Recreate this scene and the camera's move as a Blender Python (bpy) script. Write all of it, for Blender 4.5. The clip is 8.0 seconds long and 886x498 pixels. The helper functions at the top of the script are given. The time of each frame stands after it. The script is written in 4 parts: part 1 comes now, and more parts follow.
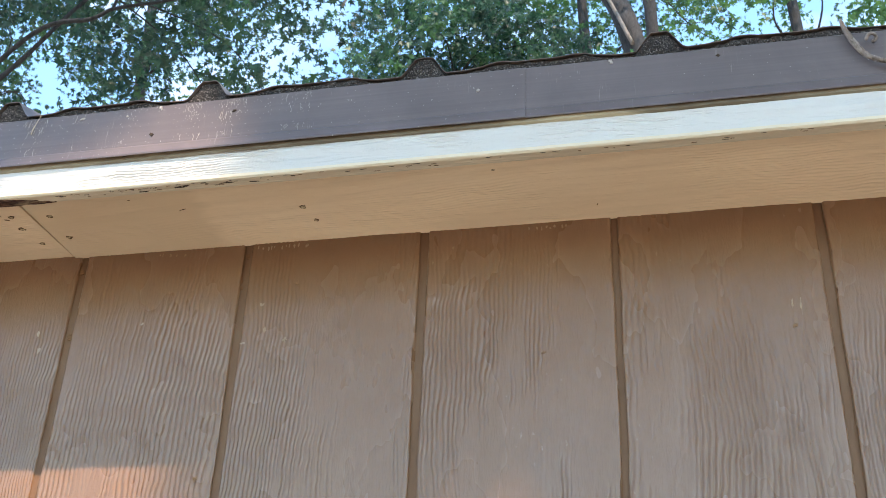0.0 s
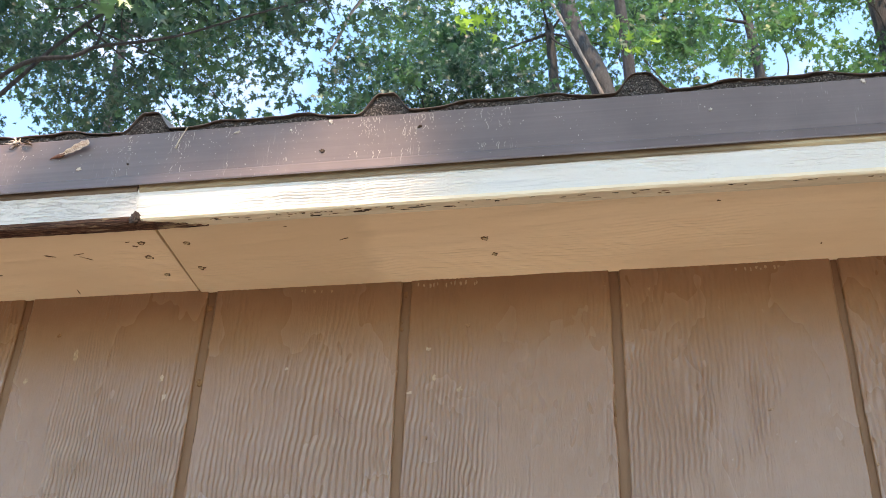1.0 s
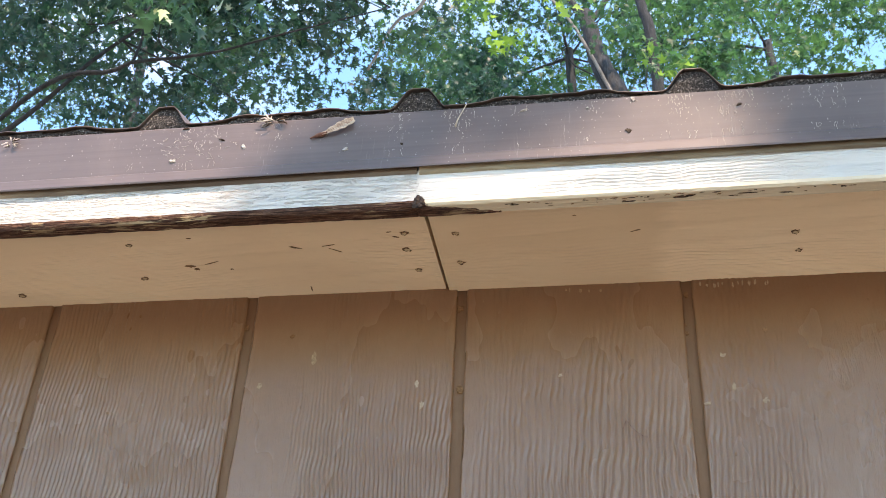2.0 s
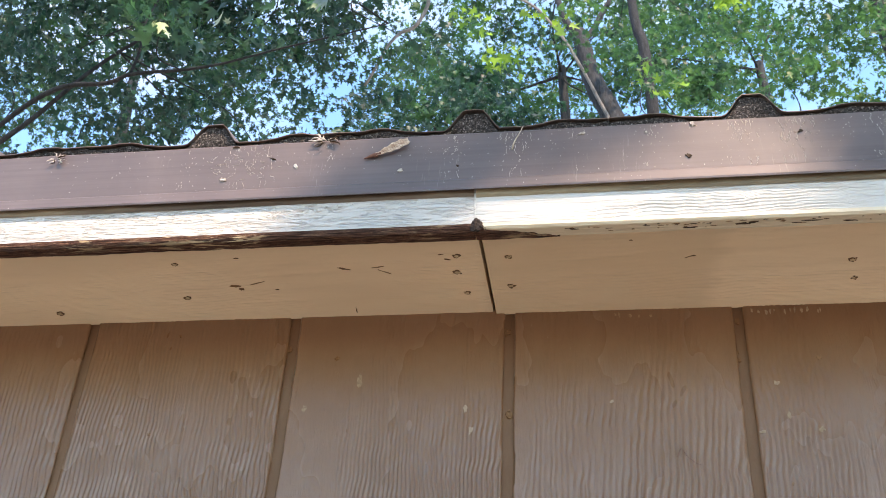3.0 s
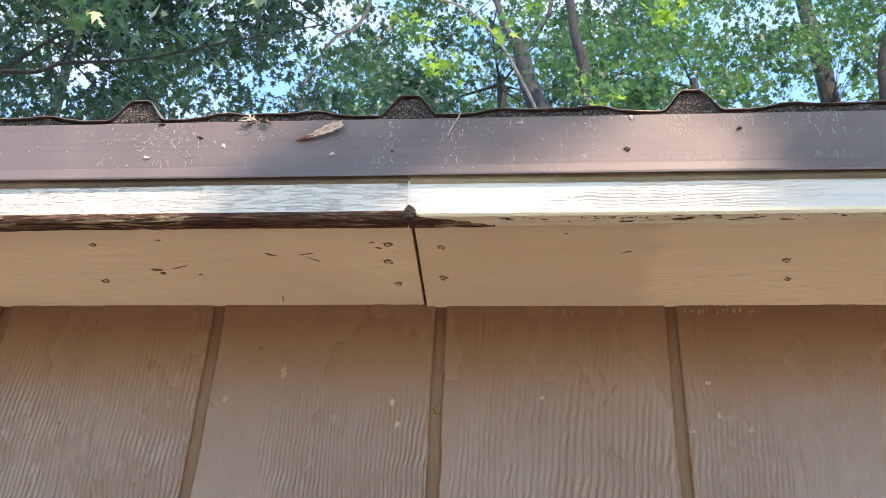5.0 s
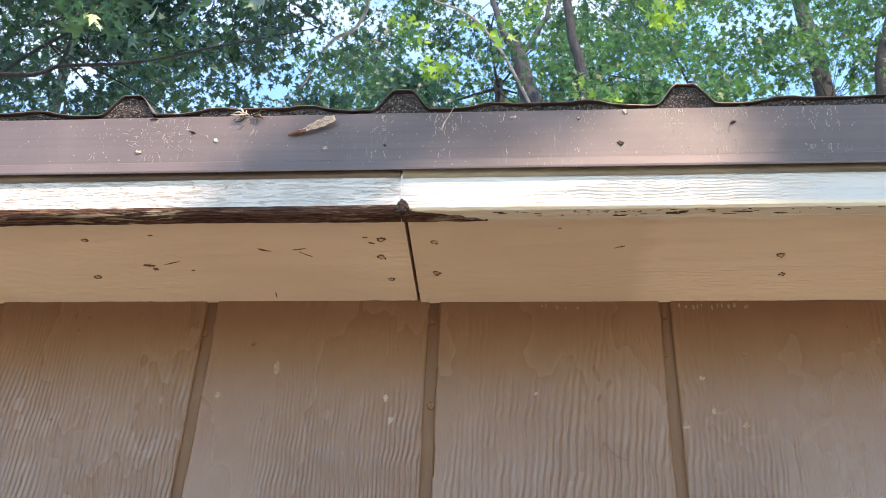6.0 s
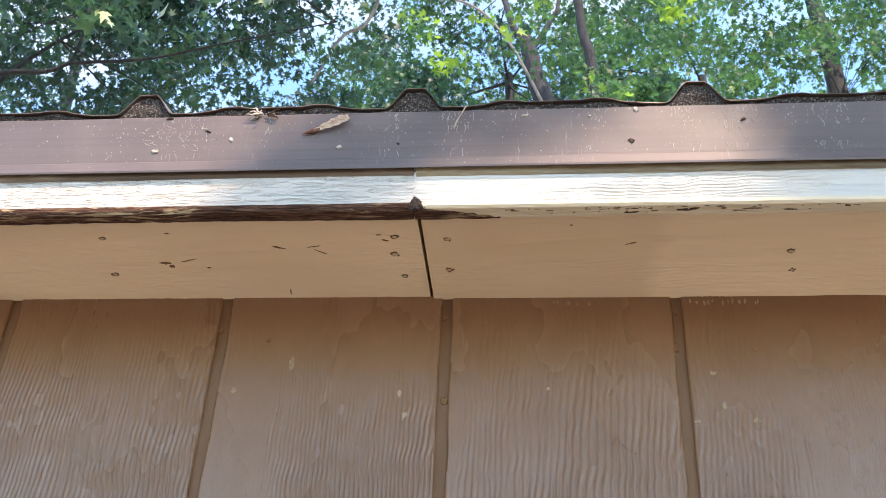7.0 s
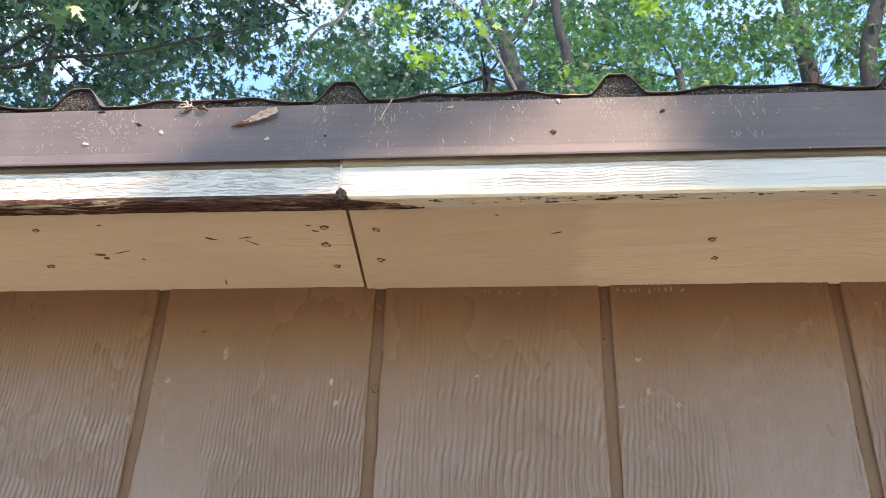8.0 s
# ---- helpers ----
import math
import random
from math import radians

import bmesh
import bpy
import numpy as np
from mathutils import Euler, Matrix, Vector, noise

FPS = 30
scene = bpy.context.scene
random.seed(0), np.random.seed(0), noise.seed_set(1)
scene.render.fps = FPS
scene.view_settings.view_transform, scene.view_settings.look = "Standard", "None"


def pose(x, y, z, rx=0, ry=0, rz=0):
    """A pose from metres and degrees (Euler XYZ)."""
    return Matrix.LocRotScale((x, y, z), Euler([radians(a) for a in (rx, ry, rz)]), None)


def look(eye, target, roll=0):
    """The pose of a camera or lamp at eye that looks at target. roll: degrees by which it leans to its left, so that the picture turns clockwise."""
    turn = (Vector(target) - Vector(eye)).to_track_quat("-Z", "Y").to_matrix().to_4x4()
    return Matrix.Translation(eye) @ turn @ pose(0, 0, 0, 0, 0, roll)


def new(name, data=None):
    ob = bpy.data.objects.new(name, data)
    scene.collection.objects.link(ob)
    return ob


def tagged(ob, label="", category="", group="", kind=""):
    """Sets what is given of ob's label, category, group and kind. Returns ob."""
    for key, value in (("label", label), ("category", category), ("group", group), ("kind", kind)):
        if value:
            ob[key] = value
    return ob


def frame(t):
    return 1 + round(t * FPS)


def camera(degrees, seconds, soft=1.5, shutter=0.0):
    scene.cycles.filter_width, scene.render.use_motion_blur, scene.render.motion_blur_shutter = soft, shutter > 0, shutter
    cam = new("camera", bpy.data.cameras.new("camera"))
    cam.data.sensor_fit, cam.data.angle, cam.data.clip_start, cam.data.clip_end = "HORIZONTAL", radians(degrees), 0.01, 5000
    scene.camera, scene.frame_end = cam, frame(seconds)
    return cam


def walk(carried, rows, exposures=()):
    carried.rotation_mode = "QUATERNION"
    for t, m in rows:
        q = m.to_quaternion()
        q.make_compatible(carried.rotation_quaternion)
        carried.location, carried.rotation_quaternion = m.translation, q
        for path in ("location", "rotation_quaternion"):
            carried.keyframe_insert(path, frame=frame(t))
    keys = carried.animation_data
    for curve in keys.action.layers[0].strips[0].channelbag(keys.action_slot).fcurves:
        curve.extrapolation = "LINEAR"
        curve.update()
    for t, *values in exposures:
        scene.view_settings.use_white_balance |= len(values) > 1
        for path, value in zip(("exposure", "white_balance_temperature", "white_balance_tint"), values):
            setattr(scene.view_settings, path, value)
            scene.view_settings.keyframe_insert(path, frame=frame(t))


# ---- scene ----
cam = camera(45.5, 8.0, soft=0.9)
PATH = [
    (0, (-0.032, 0.033, 1.496), (-0.439, 1.741, 2.453), 2.4),
    (0.5, (-0.217, 0.051, 1.52), (-0.521, 1.753, 2.525), 1.8),
    (1, (-0.284, 0.109, 1.54), (-0.599, 1.785, 2.586), 2.3),
    (1.5, (-0.429, 0.163, 1.557), (-0.727, 1.828, 2.625), 2.4),
    (1.7, (-0.486, 0.168, 1.557), (-0.806, 1.824, 2.632), 3.1),
    (2.8, (-0.611, 0.16, 1.568), (-0.914, 1.8, 2.672), 3.5),
    (3, (-0.605, 0.163, 1.567), (-0.9, 1.8, 2.678), 3.5),
    (3.5, (-0.571, 0.176, 1.57), (-0.817, 1.814, 2.69), 2.8),
    (4, (-0.544, 0.187, 1.572), (-0.719, 1.829, 2.7), 2.3),
    (4.5, (-0.586, 0.184, 1.57), (-0.744, 1.823, 2.705), 2.7),
    (4.7, (-0.608, 0.187, 1.569), (-0.776, 1.828, 2.699), 2.9),
    (5.8, (-0.601, 0.196, 1.569), (-0.773, 1.842, 2.693), 2.9),
    (6, (-0.603, 0.198, 1.565), (-0.77, 1.838, 2.697), 2.8),
    (6.5, (-0.603, 0.194, 1.565), (-0.785, 1.838, 2.689), 3.0),
    (7, (-0.604, 0.189, 1.561), (-0.791, 1.833, 2.684), 3.0),
    (7.5, (-0.603, 0.182, 1.558), (-0.796, 1.83, 2.674), 3.0),
    (8, (-0.559, 0.182, 1.551), (-0.71, 1.835, 2.667), 2.0),
]
walk(cam, [(t, look(eye, target, roll)) for t, eye, target, roll in PATH],
     exposures=[(0.0, 1.22, 8800, 23), (0.5, 1.28, 9800, 28), (1.0, 1.29, 9900, 28), (1.7, 1.22, 9000, 25), (3.0, 1.08, 8900, 26), (4.5, 1.19, 9000, 27), (6.0, 1.20, 8850, 27), (8.0, 1.21, 9000, 26)])
# a small wide-open lens, focused on the eave
cam.data.dof.use_dof = True
cam.data.dof.focus_distance, cam.data.dof.aperture_fstop = 1.0, 42.0

# ---- world, sun, exposure ----
SUN = Vector((0.32, -0.556, 0.806)).normalized()
world = bpy.data.worlds.new("daylight")
scene.world = world
world.use_nodes = True
wn = world.node_tree.nodes
sky = wn.new("ShaderNodeTexSky")
sky.sky_type = "NISHITA"
sky.sun_disc = False
sky.sun_elevation = math.asin(SUN.z)
sky.sun_rotation = math.atan2(SUN.x, SUN.y)
sky.air_density = 1.0
sky.dust_density = 0.8
sky.ozone_density = 0.4
wn["Background"].inputs["Strength"].default_value = 0.19
wl = world.node_tree.links
tint = wn.new("ShaderNodeMix")
tint.data_type, tint.blend_type = "RGBA", "MULTIPLY"
tint.inputs["Factor"].default_value = 1.0
tint.inputs["B"].default_value = (0.83, 1.56, 2.04, 1)
wl.new(sky.outputs["Color"], tint.inputs["A"])
where = wn.new("ShaderNodeTexCoord")
haze = wn.new("ShaderNodeTexNoise")
haze.inputs["Scale"].default_value, haze.inputs["Detail"].default_value = 5.0, 6.0
wl.new(where.outputs["Generated"], haze.inputs["Vector"])
veil = wn.new("ShaderNodeMapRange")
veil.inputs["From Min"].default_value, veil.inputs["From Max"].default_value = 0.42, 0.66
veil.inputs["To Min"].default_value, veil.inputs["To Max"].default_value = 0.0, 0.32
wl.new(haze.outputs["Fac"], veil.inputs["Value"])
clouds = wn.new("ShaderNodeMix")
clouds.data_type = "RGBA"
clouds.inputs["B"].default_value = (6.8, 8.5, 10.4, 1)
wl.new(veil.outputs["Result"], clouds.inputs["Factor"])
wl.new(tint.outputs["Result"], clouds.inputs["A"])
wl.new(clouds.outputs["Result"], wn["Background"].inputs["Color"])

sun = new("sun", bpy.data.lights.new("sun", "SUN"))
sun.data.energy, sun.data.angle, sun.data.color = 4.0, radians(0.53), (1.0, 0.93, 0.84)
sun.matrix_world = look(SUN * 30, (0, 0, 0))

# ---- plan, in metres ----
WALL_Y = 1.0            # outer face of the siding
GROOVE_X, PITCH = -0.690, 0.2032
SOFFIT_Z = 2.064
FALL_W, FALL_E = 0.0002, 0.0032   # the soffit boards fall a little from the fascia to the wall
FASCIA_Y, FASCIA_Z = 0.838, 2.0435
DRIP_Y = 0.836
JOINT_X = -0.703
RIB_X, RIB_PITCH = -0.937, 0.2286
WEST, EAST = -2.92, 2.36


# ---- node helpers ----
def mat(name, rough=0.6, metal=0.0, spec=0.5):
    m = bpy.data.materials.new(name)
    m.use_nodes = True
    b = m.node_tree.nodes["Principled BSDF"]
    b.inputs["Roughness"].default_value = rough
    b.inputs["Metallic"].default_value = metal
    b.inputs["Specular IOR Level"].default_value = spec
    return m, m.node_tree, b


def node(nt, kind, **inputs):
    n = nt.nodes.new("ShaderNode" + kind)
    for k, v in inputs.items():
        n.inputs[k.replace("_", " ")].default_value = v
    return n


def coords(nt, scale=(1, 1, 1), shift=True):
    """Object coordinates, moved at random from piece to piece, and stretched."""
    tc = nt.nodes.new("ShaderNodeTexCoord")
    mp = nt.nodes.new("ShaderNodeMapping")
    mp.inputs["Scale"].default_value = scale
    nt.links.new(tc.outputs["Object"], mp.inputs["Vector"])
    if shift:
        info = nt.nodes.new("ShaderNodeObjectInfo")
        mul = node(nt, "Math")
        mul.operation = "MULTIPLY"
        mul.inputs[1].default_value = 37.0
        nt.links.new(info.outputs["Random"], mul.inputs[0])
        nt.links.new(mul.outputs[0], mp.inputs["Location"])
    return mp.outputs[0]


def noise_tex(nt, vec, scale, detail=4.0, rough=0.55, distort=0.0):
    n = node(nt, "TexNoise", Scale=scale, Detail=detail, Roughness=rough, Distortion=distort)
    nt.links.new(vec, n.inputs["Vector"])
    return n.outputs["Fac"]


def ramp(nt, fac, stops):
    r = nt.nodes.new("ShaderNodeValToRGB")
    e = r.color_ramp.elements
    while len(e) < len(stops):
        e.new(0.5)
    for el, (p, c) in zip(e, stops):
        el.position = p
        el.color = (*c, 1) if len(c) == 3 else (c[0], c[0], c[0], 1)
    nt.links.new(fac, r.inputs["Fac"])
    return r.outputs["Color"]


def mix(nt, fac, a, b, how="MIX"):
    n = nt.nodes.new("ShaderNodeMix")
    n.data_type, n.blend_type = "RGBA", how
    for sock, v in ((n.inputs["Factor"], fac), (n.inputs["A"], a), (n.inputs["B"], b)):
        if isinstance(v, (int, float)):
            sock.default_value = v
        elif isinstance(v, tuple):
            sock.default_value = (*v, 1)
        else:
            nt.links.new(v, sock)
    return n.outputs["Result"]


def maths(nt, how, a, b=0.0):
    n = nt.nodes.new("ShaderNodeMath")
    n.operation = how
    for sock, v in zip(n.inputs, (a, b)):
        if isinstance(v, (int, float)):
            sock.default_value = v
        else:
            nt.links.new(v, sock)
    return n.outputs[0]


def bump(nt, bsdf, height, dist, strength=1.0, before=None):
    b = node(nt, "Bump", Strength=strength, Distance=dist)
    nt.links.new(height, b.inputs["Height"])
    if before:
        nt.links.new(before, b.inputs["Normal"])
    nt.links.new(b.outputs[0], bsdf.inputs["Normal"])
    return b.outputs[0]


# ---- materials ----
def siding_material():
    """Brown semi-gloss paint over rough, long vertical wood grain."""
    m, nt, b = mat("brown_siding_paint", 0.4, spec=0.5)
    wide = coords(nt, (1, 1, 1))
    fine = noise_tex(nt, coords(nt, (380, 120, 58)), 1.0, 4, 0.65, 0.8)
    n1 = bump(nt, b, fine, 0.0008, 0.8)
    blot = noise_tex(nt, coords(nt, (95, 60, 60)), 1.0, 3, 0.6, 0.5)
    n1 = bump(nt, b, blot, 0.0006, 0.6, n1)
    pits = ramp(nt, noise_tex(nt, wide, 210, 3, 0.6), [(0.30, (0.0,)), (0.42, (1.0,))])
    bump(nt, b, pits, 0.0004, 0.15, n1)
    tone = noise_tex(nt, wide, 6.0, 6, 0.65, 0.3)
    tone = mix(nt, 0.3, tone, blot)
    col = ramp(nt, tone, [(0.30, (0.172, 0.087, 0.046)), (0.55, (0.193, 0.100, 0.055)), (0.75, (0.216, 0.116, 0.067))])
    worn = ramp(nt, noise_tex(nt, coords(nt, (150, 40, 75)), 1.0, 4, 0.7), [(0.66, (0.0,)), (0.74, (1.0,))])
    zone = ramp(nt, noise_tex(nt, wide, 9.0, 2, 0.5), [(0.50, (0.0,)), (0.64, (1.0,))])
    worn = mix(nt, 1.0, worn, zone, "MULTIPLY")
    col = mix(nt, maths(nt, "MULTIPLY", worn, 0.5), col, (0.36, 0.27, 0.19))
    nt.links.new(col, b.inputs["Base Color"])
    nt.links.new(ramp(nt, noise_tex(nt, coords(nt, (9, 1, 4)), 1.0, 4, 0.6), [(0.3, (0.23,)), (0.7, (0.31,))]), b.inputs["Roughness"])
    return m


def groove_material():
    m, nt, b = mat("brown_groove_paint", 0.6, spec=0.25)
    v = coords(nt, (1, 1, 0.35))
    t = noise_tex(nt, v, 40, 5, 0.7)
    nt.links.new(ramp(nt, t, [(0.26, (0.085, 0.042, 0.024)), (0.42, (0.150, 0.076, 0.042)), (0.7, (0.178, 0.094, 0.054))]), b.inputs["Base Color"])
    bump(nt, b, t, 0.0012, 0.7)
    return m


def board_material(name, stops, grain=(7, 150, 150), depth=0.0007, rough=0.5, wear=None, worn_at=(0.66, 0.72), smooth_to=None, creased=False):
    """Painted sawn board with its grain along x."""
    m, nt, b = mat(name, rough, spec=0.4)
    g = noise_tex(nt, coords(nt, grain), 1.0, 4, 0.6, 0.9)
    wave = nt.nodes.new("ShaderNodeTexWave")
    wave.wave_type, wave.bands_direction = "BANDS", "DIAGONAL"
    for k, v in (("Scale", 26.0), ("Distortion", 5.5), ("Detail", 3.0), ("Detail Scale", 1.1), ("Detail Roughness", 0.6)):
        wave.inputs[k].default_value = v
    nt.links.new(coords(nt, (0.11, 1.0, 1.0)), wave.inputs["Vector"])
    zone = ramp(nt, noise_tex(nt, coords(nt, (5, 9, 9)), 1.0, 2, 0.5), [(0.38, (0.1,)), (0.62, (1.0,))])
    h = mix(nt, 0.5, g, mix(nt, 1.0, wave.outputs["Fac"], zone, "MULTIPLY"))
    if smooth_to is not None:
        # freshly painted stretch, smoother and a little darker, with an uneven end
        tc = nt.nodes.new("ShaderNodeTexCoord")
        sep = nt.nodes.new("ShaderNodeSeparateXYZ")
        nt.links.new(tc.outputs["Object"], sep.inputs[0])
        edge = maths(nt, "ADD", sep.outputs[0], maths(nt, "MULTIPLY", noise_tex(nt, coords(nt, (12, 40, 12), False), 1.0, 4, 0.6), 0.05))
        fresh = ramp(nt, maths(nt, "SUBTRACT", edge, smooth_to + 0.025 - 0.5), [(0.49, (0.5,)), (0.51, (1.0,))])
        h = mix(nt, 1.0, h, fresh, "MULTIPLY")
    if creased:
        crease = ramp(nt, noise_tex(nt, coords(nt, (60, 420, 420)), 1.0, 3, 0.6, 0.5), [(0.40, (0.0,)), (0.50, (0.8,)), (0.70, (1.0,))])
        h = mix(nt, 0.32, h, crease)
    bump(nt, b, h, depth, 1.0)
    col = ramp(nt, noise_tex(nt, coords(nt, (4, 14, 14)), 1.0, 5, 0.6, 0.5), stops)
    if wear:
        w = ramp(nt, noise_tex(nt, coords(nt, (38, 330, 330)), 1.0, 5, 0.7), [(worn_at[0], (0.0,)), (worn_at[1], (1.0,))])
        col = mix(nt, w, col, wear)
    if smooth_to is not None:
        col = mix(nt, 1.0, col, ramp(nt, fresh, [(0.5, (0.88, 0.865, 0.845)), (0.95, (1.0, 1.0, 1.0))]), "MULTIPLY")
    nt.links.new(col, b.inputs["Base Color"])
    return m


def rot_material():
    m, nt, b = mat("rotten_wood", 0.9, spec=0.15)
    f = noise_tex(nt, coords(nt, (30, 620, 620), False), 1.0, 6, 0.72, 1.0)
    col = ramp(nt, f, [(0.36, (0.020, 0.009, 0.007)), (0.47, (0.075, 0.035, 0.025)), (0.57, (0.16, 0.080, 0.055)), (0.68, (0.38, 0.25, 0.17))])
    flake = ramp(nt, noise_tex(nt, coords(nt, (26, 240, 240), False), 1.0, 4, 0.6, 0.6), [(0.535, (0.0,)), (0.575, (1.0,))])
    part_of = ramp(nt, noise_tex(nt, coords(nt, (9, 12, 12), False), 1.0, 2, 0.5), [(0.42, (0.0,)), (0.52, (1.0,))])
    col = mix(nt, mix(nt, 1.0, flake, part_of, "MULTIPLY"), col, (0.50, 0.36, 0.23))
    nt.links.new(col, b.inputs["Base Color"])
    bump(nt, b, f, 0.004, 1.0)
    return m


def drip_material():
    """Brown baked enamel on sheet metal, dusty, with pale run marks."""
    m, nt, b = mat("brown_sheet_metal", 0.5, spec=0.4)
    v = coords(nt, (1, 1, 1), False)
    dust_and_lit_grains = noise_tex(nt, v, 11, 5, 0.65, 0.4)
    col = ramp(nt, dust_and_lit_grains, [(0.3, (0.100, 0.079, 0.082)), (0.6, (0.126, 0.100, 0.104)), (0.8, (0.156, 0.127, 0.131))])
    runs = noise_tex(nt, coords(nt, (520, 40, 38), False), 1.0, 4, 0.7, 0.8)
    zone = ramp(nt, noise_tex(nt, coords(nt, (16, 5, 9), False), 1.0, 3, 0.55), [(0.50, (0.0,)), (0.68, (1.0,))])
    runs = mix(nt, 1.0, ramp(nt, runs, [(0.62, (0.0,)), (0.70, (1.0,))]), zone, "MULTIPLY")
    specks = ramp(nt, noise_tex(nt, v, 420, 2, 0.5), [(0.735, (0.0,)), (0.76, (1.0,))])
    col = mix(nt, maths(nt, "MULTIPLY", runs, 0.40), col, (0.50, 0.45, 0.42))
    col = mix(nt, maths(nt, "MULTIPLY", specks, 0.6), col, (0.55, 0.52, 0.48))
    lines = noise_tex(nt, coords(nt, (3, 10, 330), False), 1.0, 3, 0.6)
    col = mix(nt, 0.35, col, ramp(nt, lines, [(0.3, (0.75,)), (0.7, (1.15,))]), "MULTIPLY")
    nt.links.new(col, b.inputs["Base Color"])
    nt.links.new(ramp(nt, dust_and_lit_grains, [(0.3, (0.46,)), (0.75, (0.60,))]), b.inputs["Roughness"])
    bump(nt, b, mix(nt, 0.3, noise_tex(nt, v, 14, 2, 0.5), lines), 0.0009, 0.35)
    return m


def plain_material(name, a, c, scale=60.0, rough=0.7, depth=0.0005, spec=0.3, stretch=(1, 1, 1)):
    m, nt, b = mat(name, rough, spec=spec)
    t = noise_tex(nt, coords(nt, stretch), scale, 4, 0.65)
    nt.links.new(ramp(nt, t, [(0.35, a), (0.65, c)]), b.inputs["Base Color"])
    bump(nt, b, t, depth, 0.8)
    return m


def foam_material():
    m, nt, b = mat("black_foam", 0.85, spec=0.3)
    v = coords(nt, (1, 1, 1), False)
    cells = node(nt, "TexVoronoi", Scale=750.0)
    nt.links.new(v, cells.inputs["Vector"])
    t = noise_tex(nt, v, 620, 4, 0.7)
    # pale specks: light on the foam's grains, put into its colour
    dust_and_lit_grains = ramp(nt, t, [(0.42, (0.016, 0.014, 0.014)), (0.56, (0.06, 0.052, 0.05)), (0.68, (0.34, 0.30, 0.29))])
    nt.links.new(dust_and_lit_grains, b.inputs["Base Color"])
    bump(nt, b, mix(nt, 0.5, cells.outputs["Distance"], t), 0.003, 1.0)
    return m


def leaf_material(name, dark, mid, light, through_col, share=0.42):
    m, nt, b = mat(name, 0.48, spec=0.4)
    geo = nt.nodes.new("ShaderNodeNewGeometry")
    col = ramp(nt, geo.outputs["Random Per Island"], [(0.1, dark), (0.55, mid), (0.95, light)])
    veins = noise_tex(nt, coords(nt, (1, 1, 1), False), 22, 3, 0.6)
    col = mix(nt, 0.5, col, ramp(nt, veins, [(0.3, (0.7,)), (0.7, (1.2,))]), "MULTIPLY")
    # bough-sized noise puts sunlit and shaded patches into the leaf colour
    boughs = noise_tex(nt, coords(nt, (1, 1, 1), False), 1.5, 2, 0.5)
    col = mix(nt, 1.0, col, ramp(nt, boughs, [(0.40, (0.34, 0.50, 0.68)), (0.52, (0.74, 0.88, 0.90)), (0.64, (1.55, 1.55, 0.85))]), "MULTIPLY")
    nt.links.new(col, b.inputs["Base Color"])
    tr = nt.nodes.new("ShaderNodeBsdfTranslucent")
    nt.links.new(mix(nt, 0.6, col, through_col), tr.inputs["Color"])
    ms = node(nt, "MixShader", Fac=share)
    nt.links.new(b.outputs[0], ms.inputs[1])
    nt.links.new(tr.outputs[0], ms.inputs[2])
    nt.links.new(ms.outputs[0], nt.nodes["Material Output"].inputs["Surface"])
    return m


def bark_material(name, a, c):
    m, nt, b = mat(name, 0.85, spec=0.2)
    t = noise_tex(nt, coords(nt, (22, 22, 5)), 1.0, 6, 0.7, 0.8)
    nt.links.new(ramp(nt, t, [(0.32, a), (0.62, c), (0.8, tuple(min(1, k * 1.6) for k in c))]), b.inputs["Base Color"])
    bump(nt, b, t, 0.02, 0.9)
    return m


SIDING = siding_material()
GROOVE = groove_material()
WHITE = board_material("white_fascia_paint", [(0.3, (0.465, 0.45, 0.43)), (0.6, (0.505, 0.49, 0.47)), (0.8, (0.54, 0.525, 0.505))], (16, 210, 210), 0.0032, 0.5, (0.42, 0.38, 0.32), (0.70, 0.78))
WHITE_ROUGH = board_material("flaking_white_paint", [(0.3, (0.46, 0.44, 0.42)), (0.6, (0.52, 0.50, 0.48)), (0.8, (0.58, 0.56, 0.54))], (80, 300, 300), 0.0044, 0.55, (0.40, 0.37, 0.33), (0.645, 0.72), creased=True)
TAN = board_material("tan_soffit_paint", [(0.3, (0.75, 0.548, 0.368)), (0.55, (0.79, 0.586, 0.398)), (0.8, (0.82, 0.62, 0.432))], (12, 170, 170), 0.0010, 0.5)
TAN_PATCHED = board_material("tan_patched_paint", [(0.3, (0.78, 0.572, 0.383)), (0.55, (0.82, 0.61, 0.417)), (0.8, (0.84, 0.64, 0.451))], (12, 170, 170), 0.0012, 0.5, smooth_to=-0.506)
TAN_EDGE = board_material("tan_edge_paint", [(0.3, (0.56, 0.465, 0.345)), (0.6, (0.62, 0.52, 0.39)), (0.8, (0.66, 0.56, 0.43))], (10, 200, 200), 0.0009, 0.5)
STRIP_WOOD = board_material("bare_strip_wood", [(0.30, (0.060, 0.040, 0.025)), (0.48, (0.17, 0.125, 0.080)), (0.64, (0.42, 0.33, 0.21))], (10, 200, 200), 0.001, 0.7)
STRIP_DARK = board_material("weathered_strip_wood", [(0.36, (0.034, 0.022, 0.016)), (0.52, (0.100, 0.066, 0.046)), (0.70, (0.26, 0.19, 0.125))], (10, 200, 200), 0.001, 0.8)
ROT = rot_material()
DRIP = drip_material()
FOAM = foam_material()
ROOF_METAL = plain_material("brown_roof_enamel", (0.075, 0.052, 0.043), (0.125, 0.090, 0.076), 24, 0.42, 0.0004, 0.5)
DARK = plain_material("dark_torn_fibre", (0.020, 0.013, 0.009), (0.075, 0.045, 0.028), 320, 0.85, 0.0006)
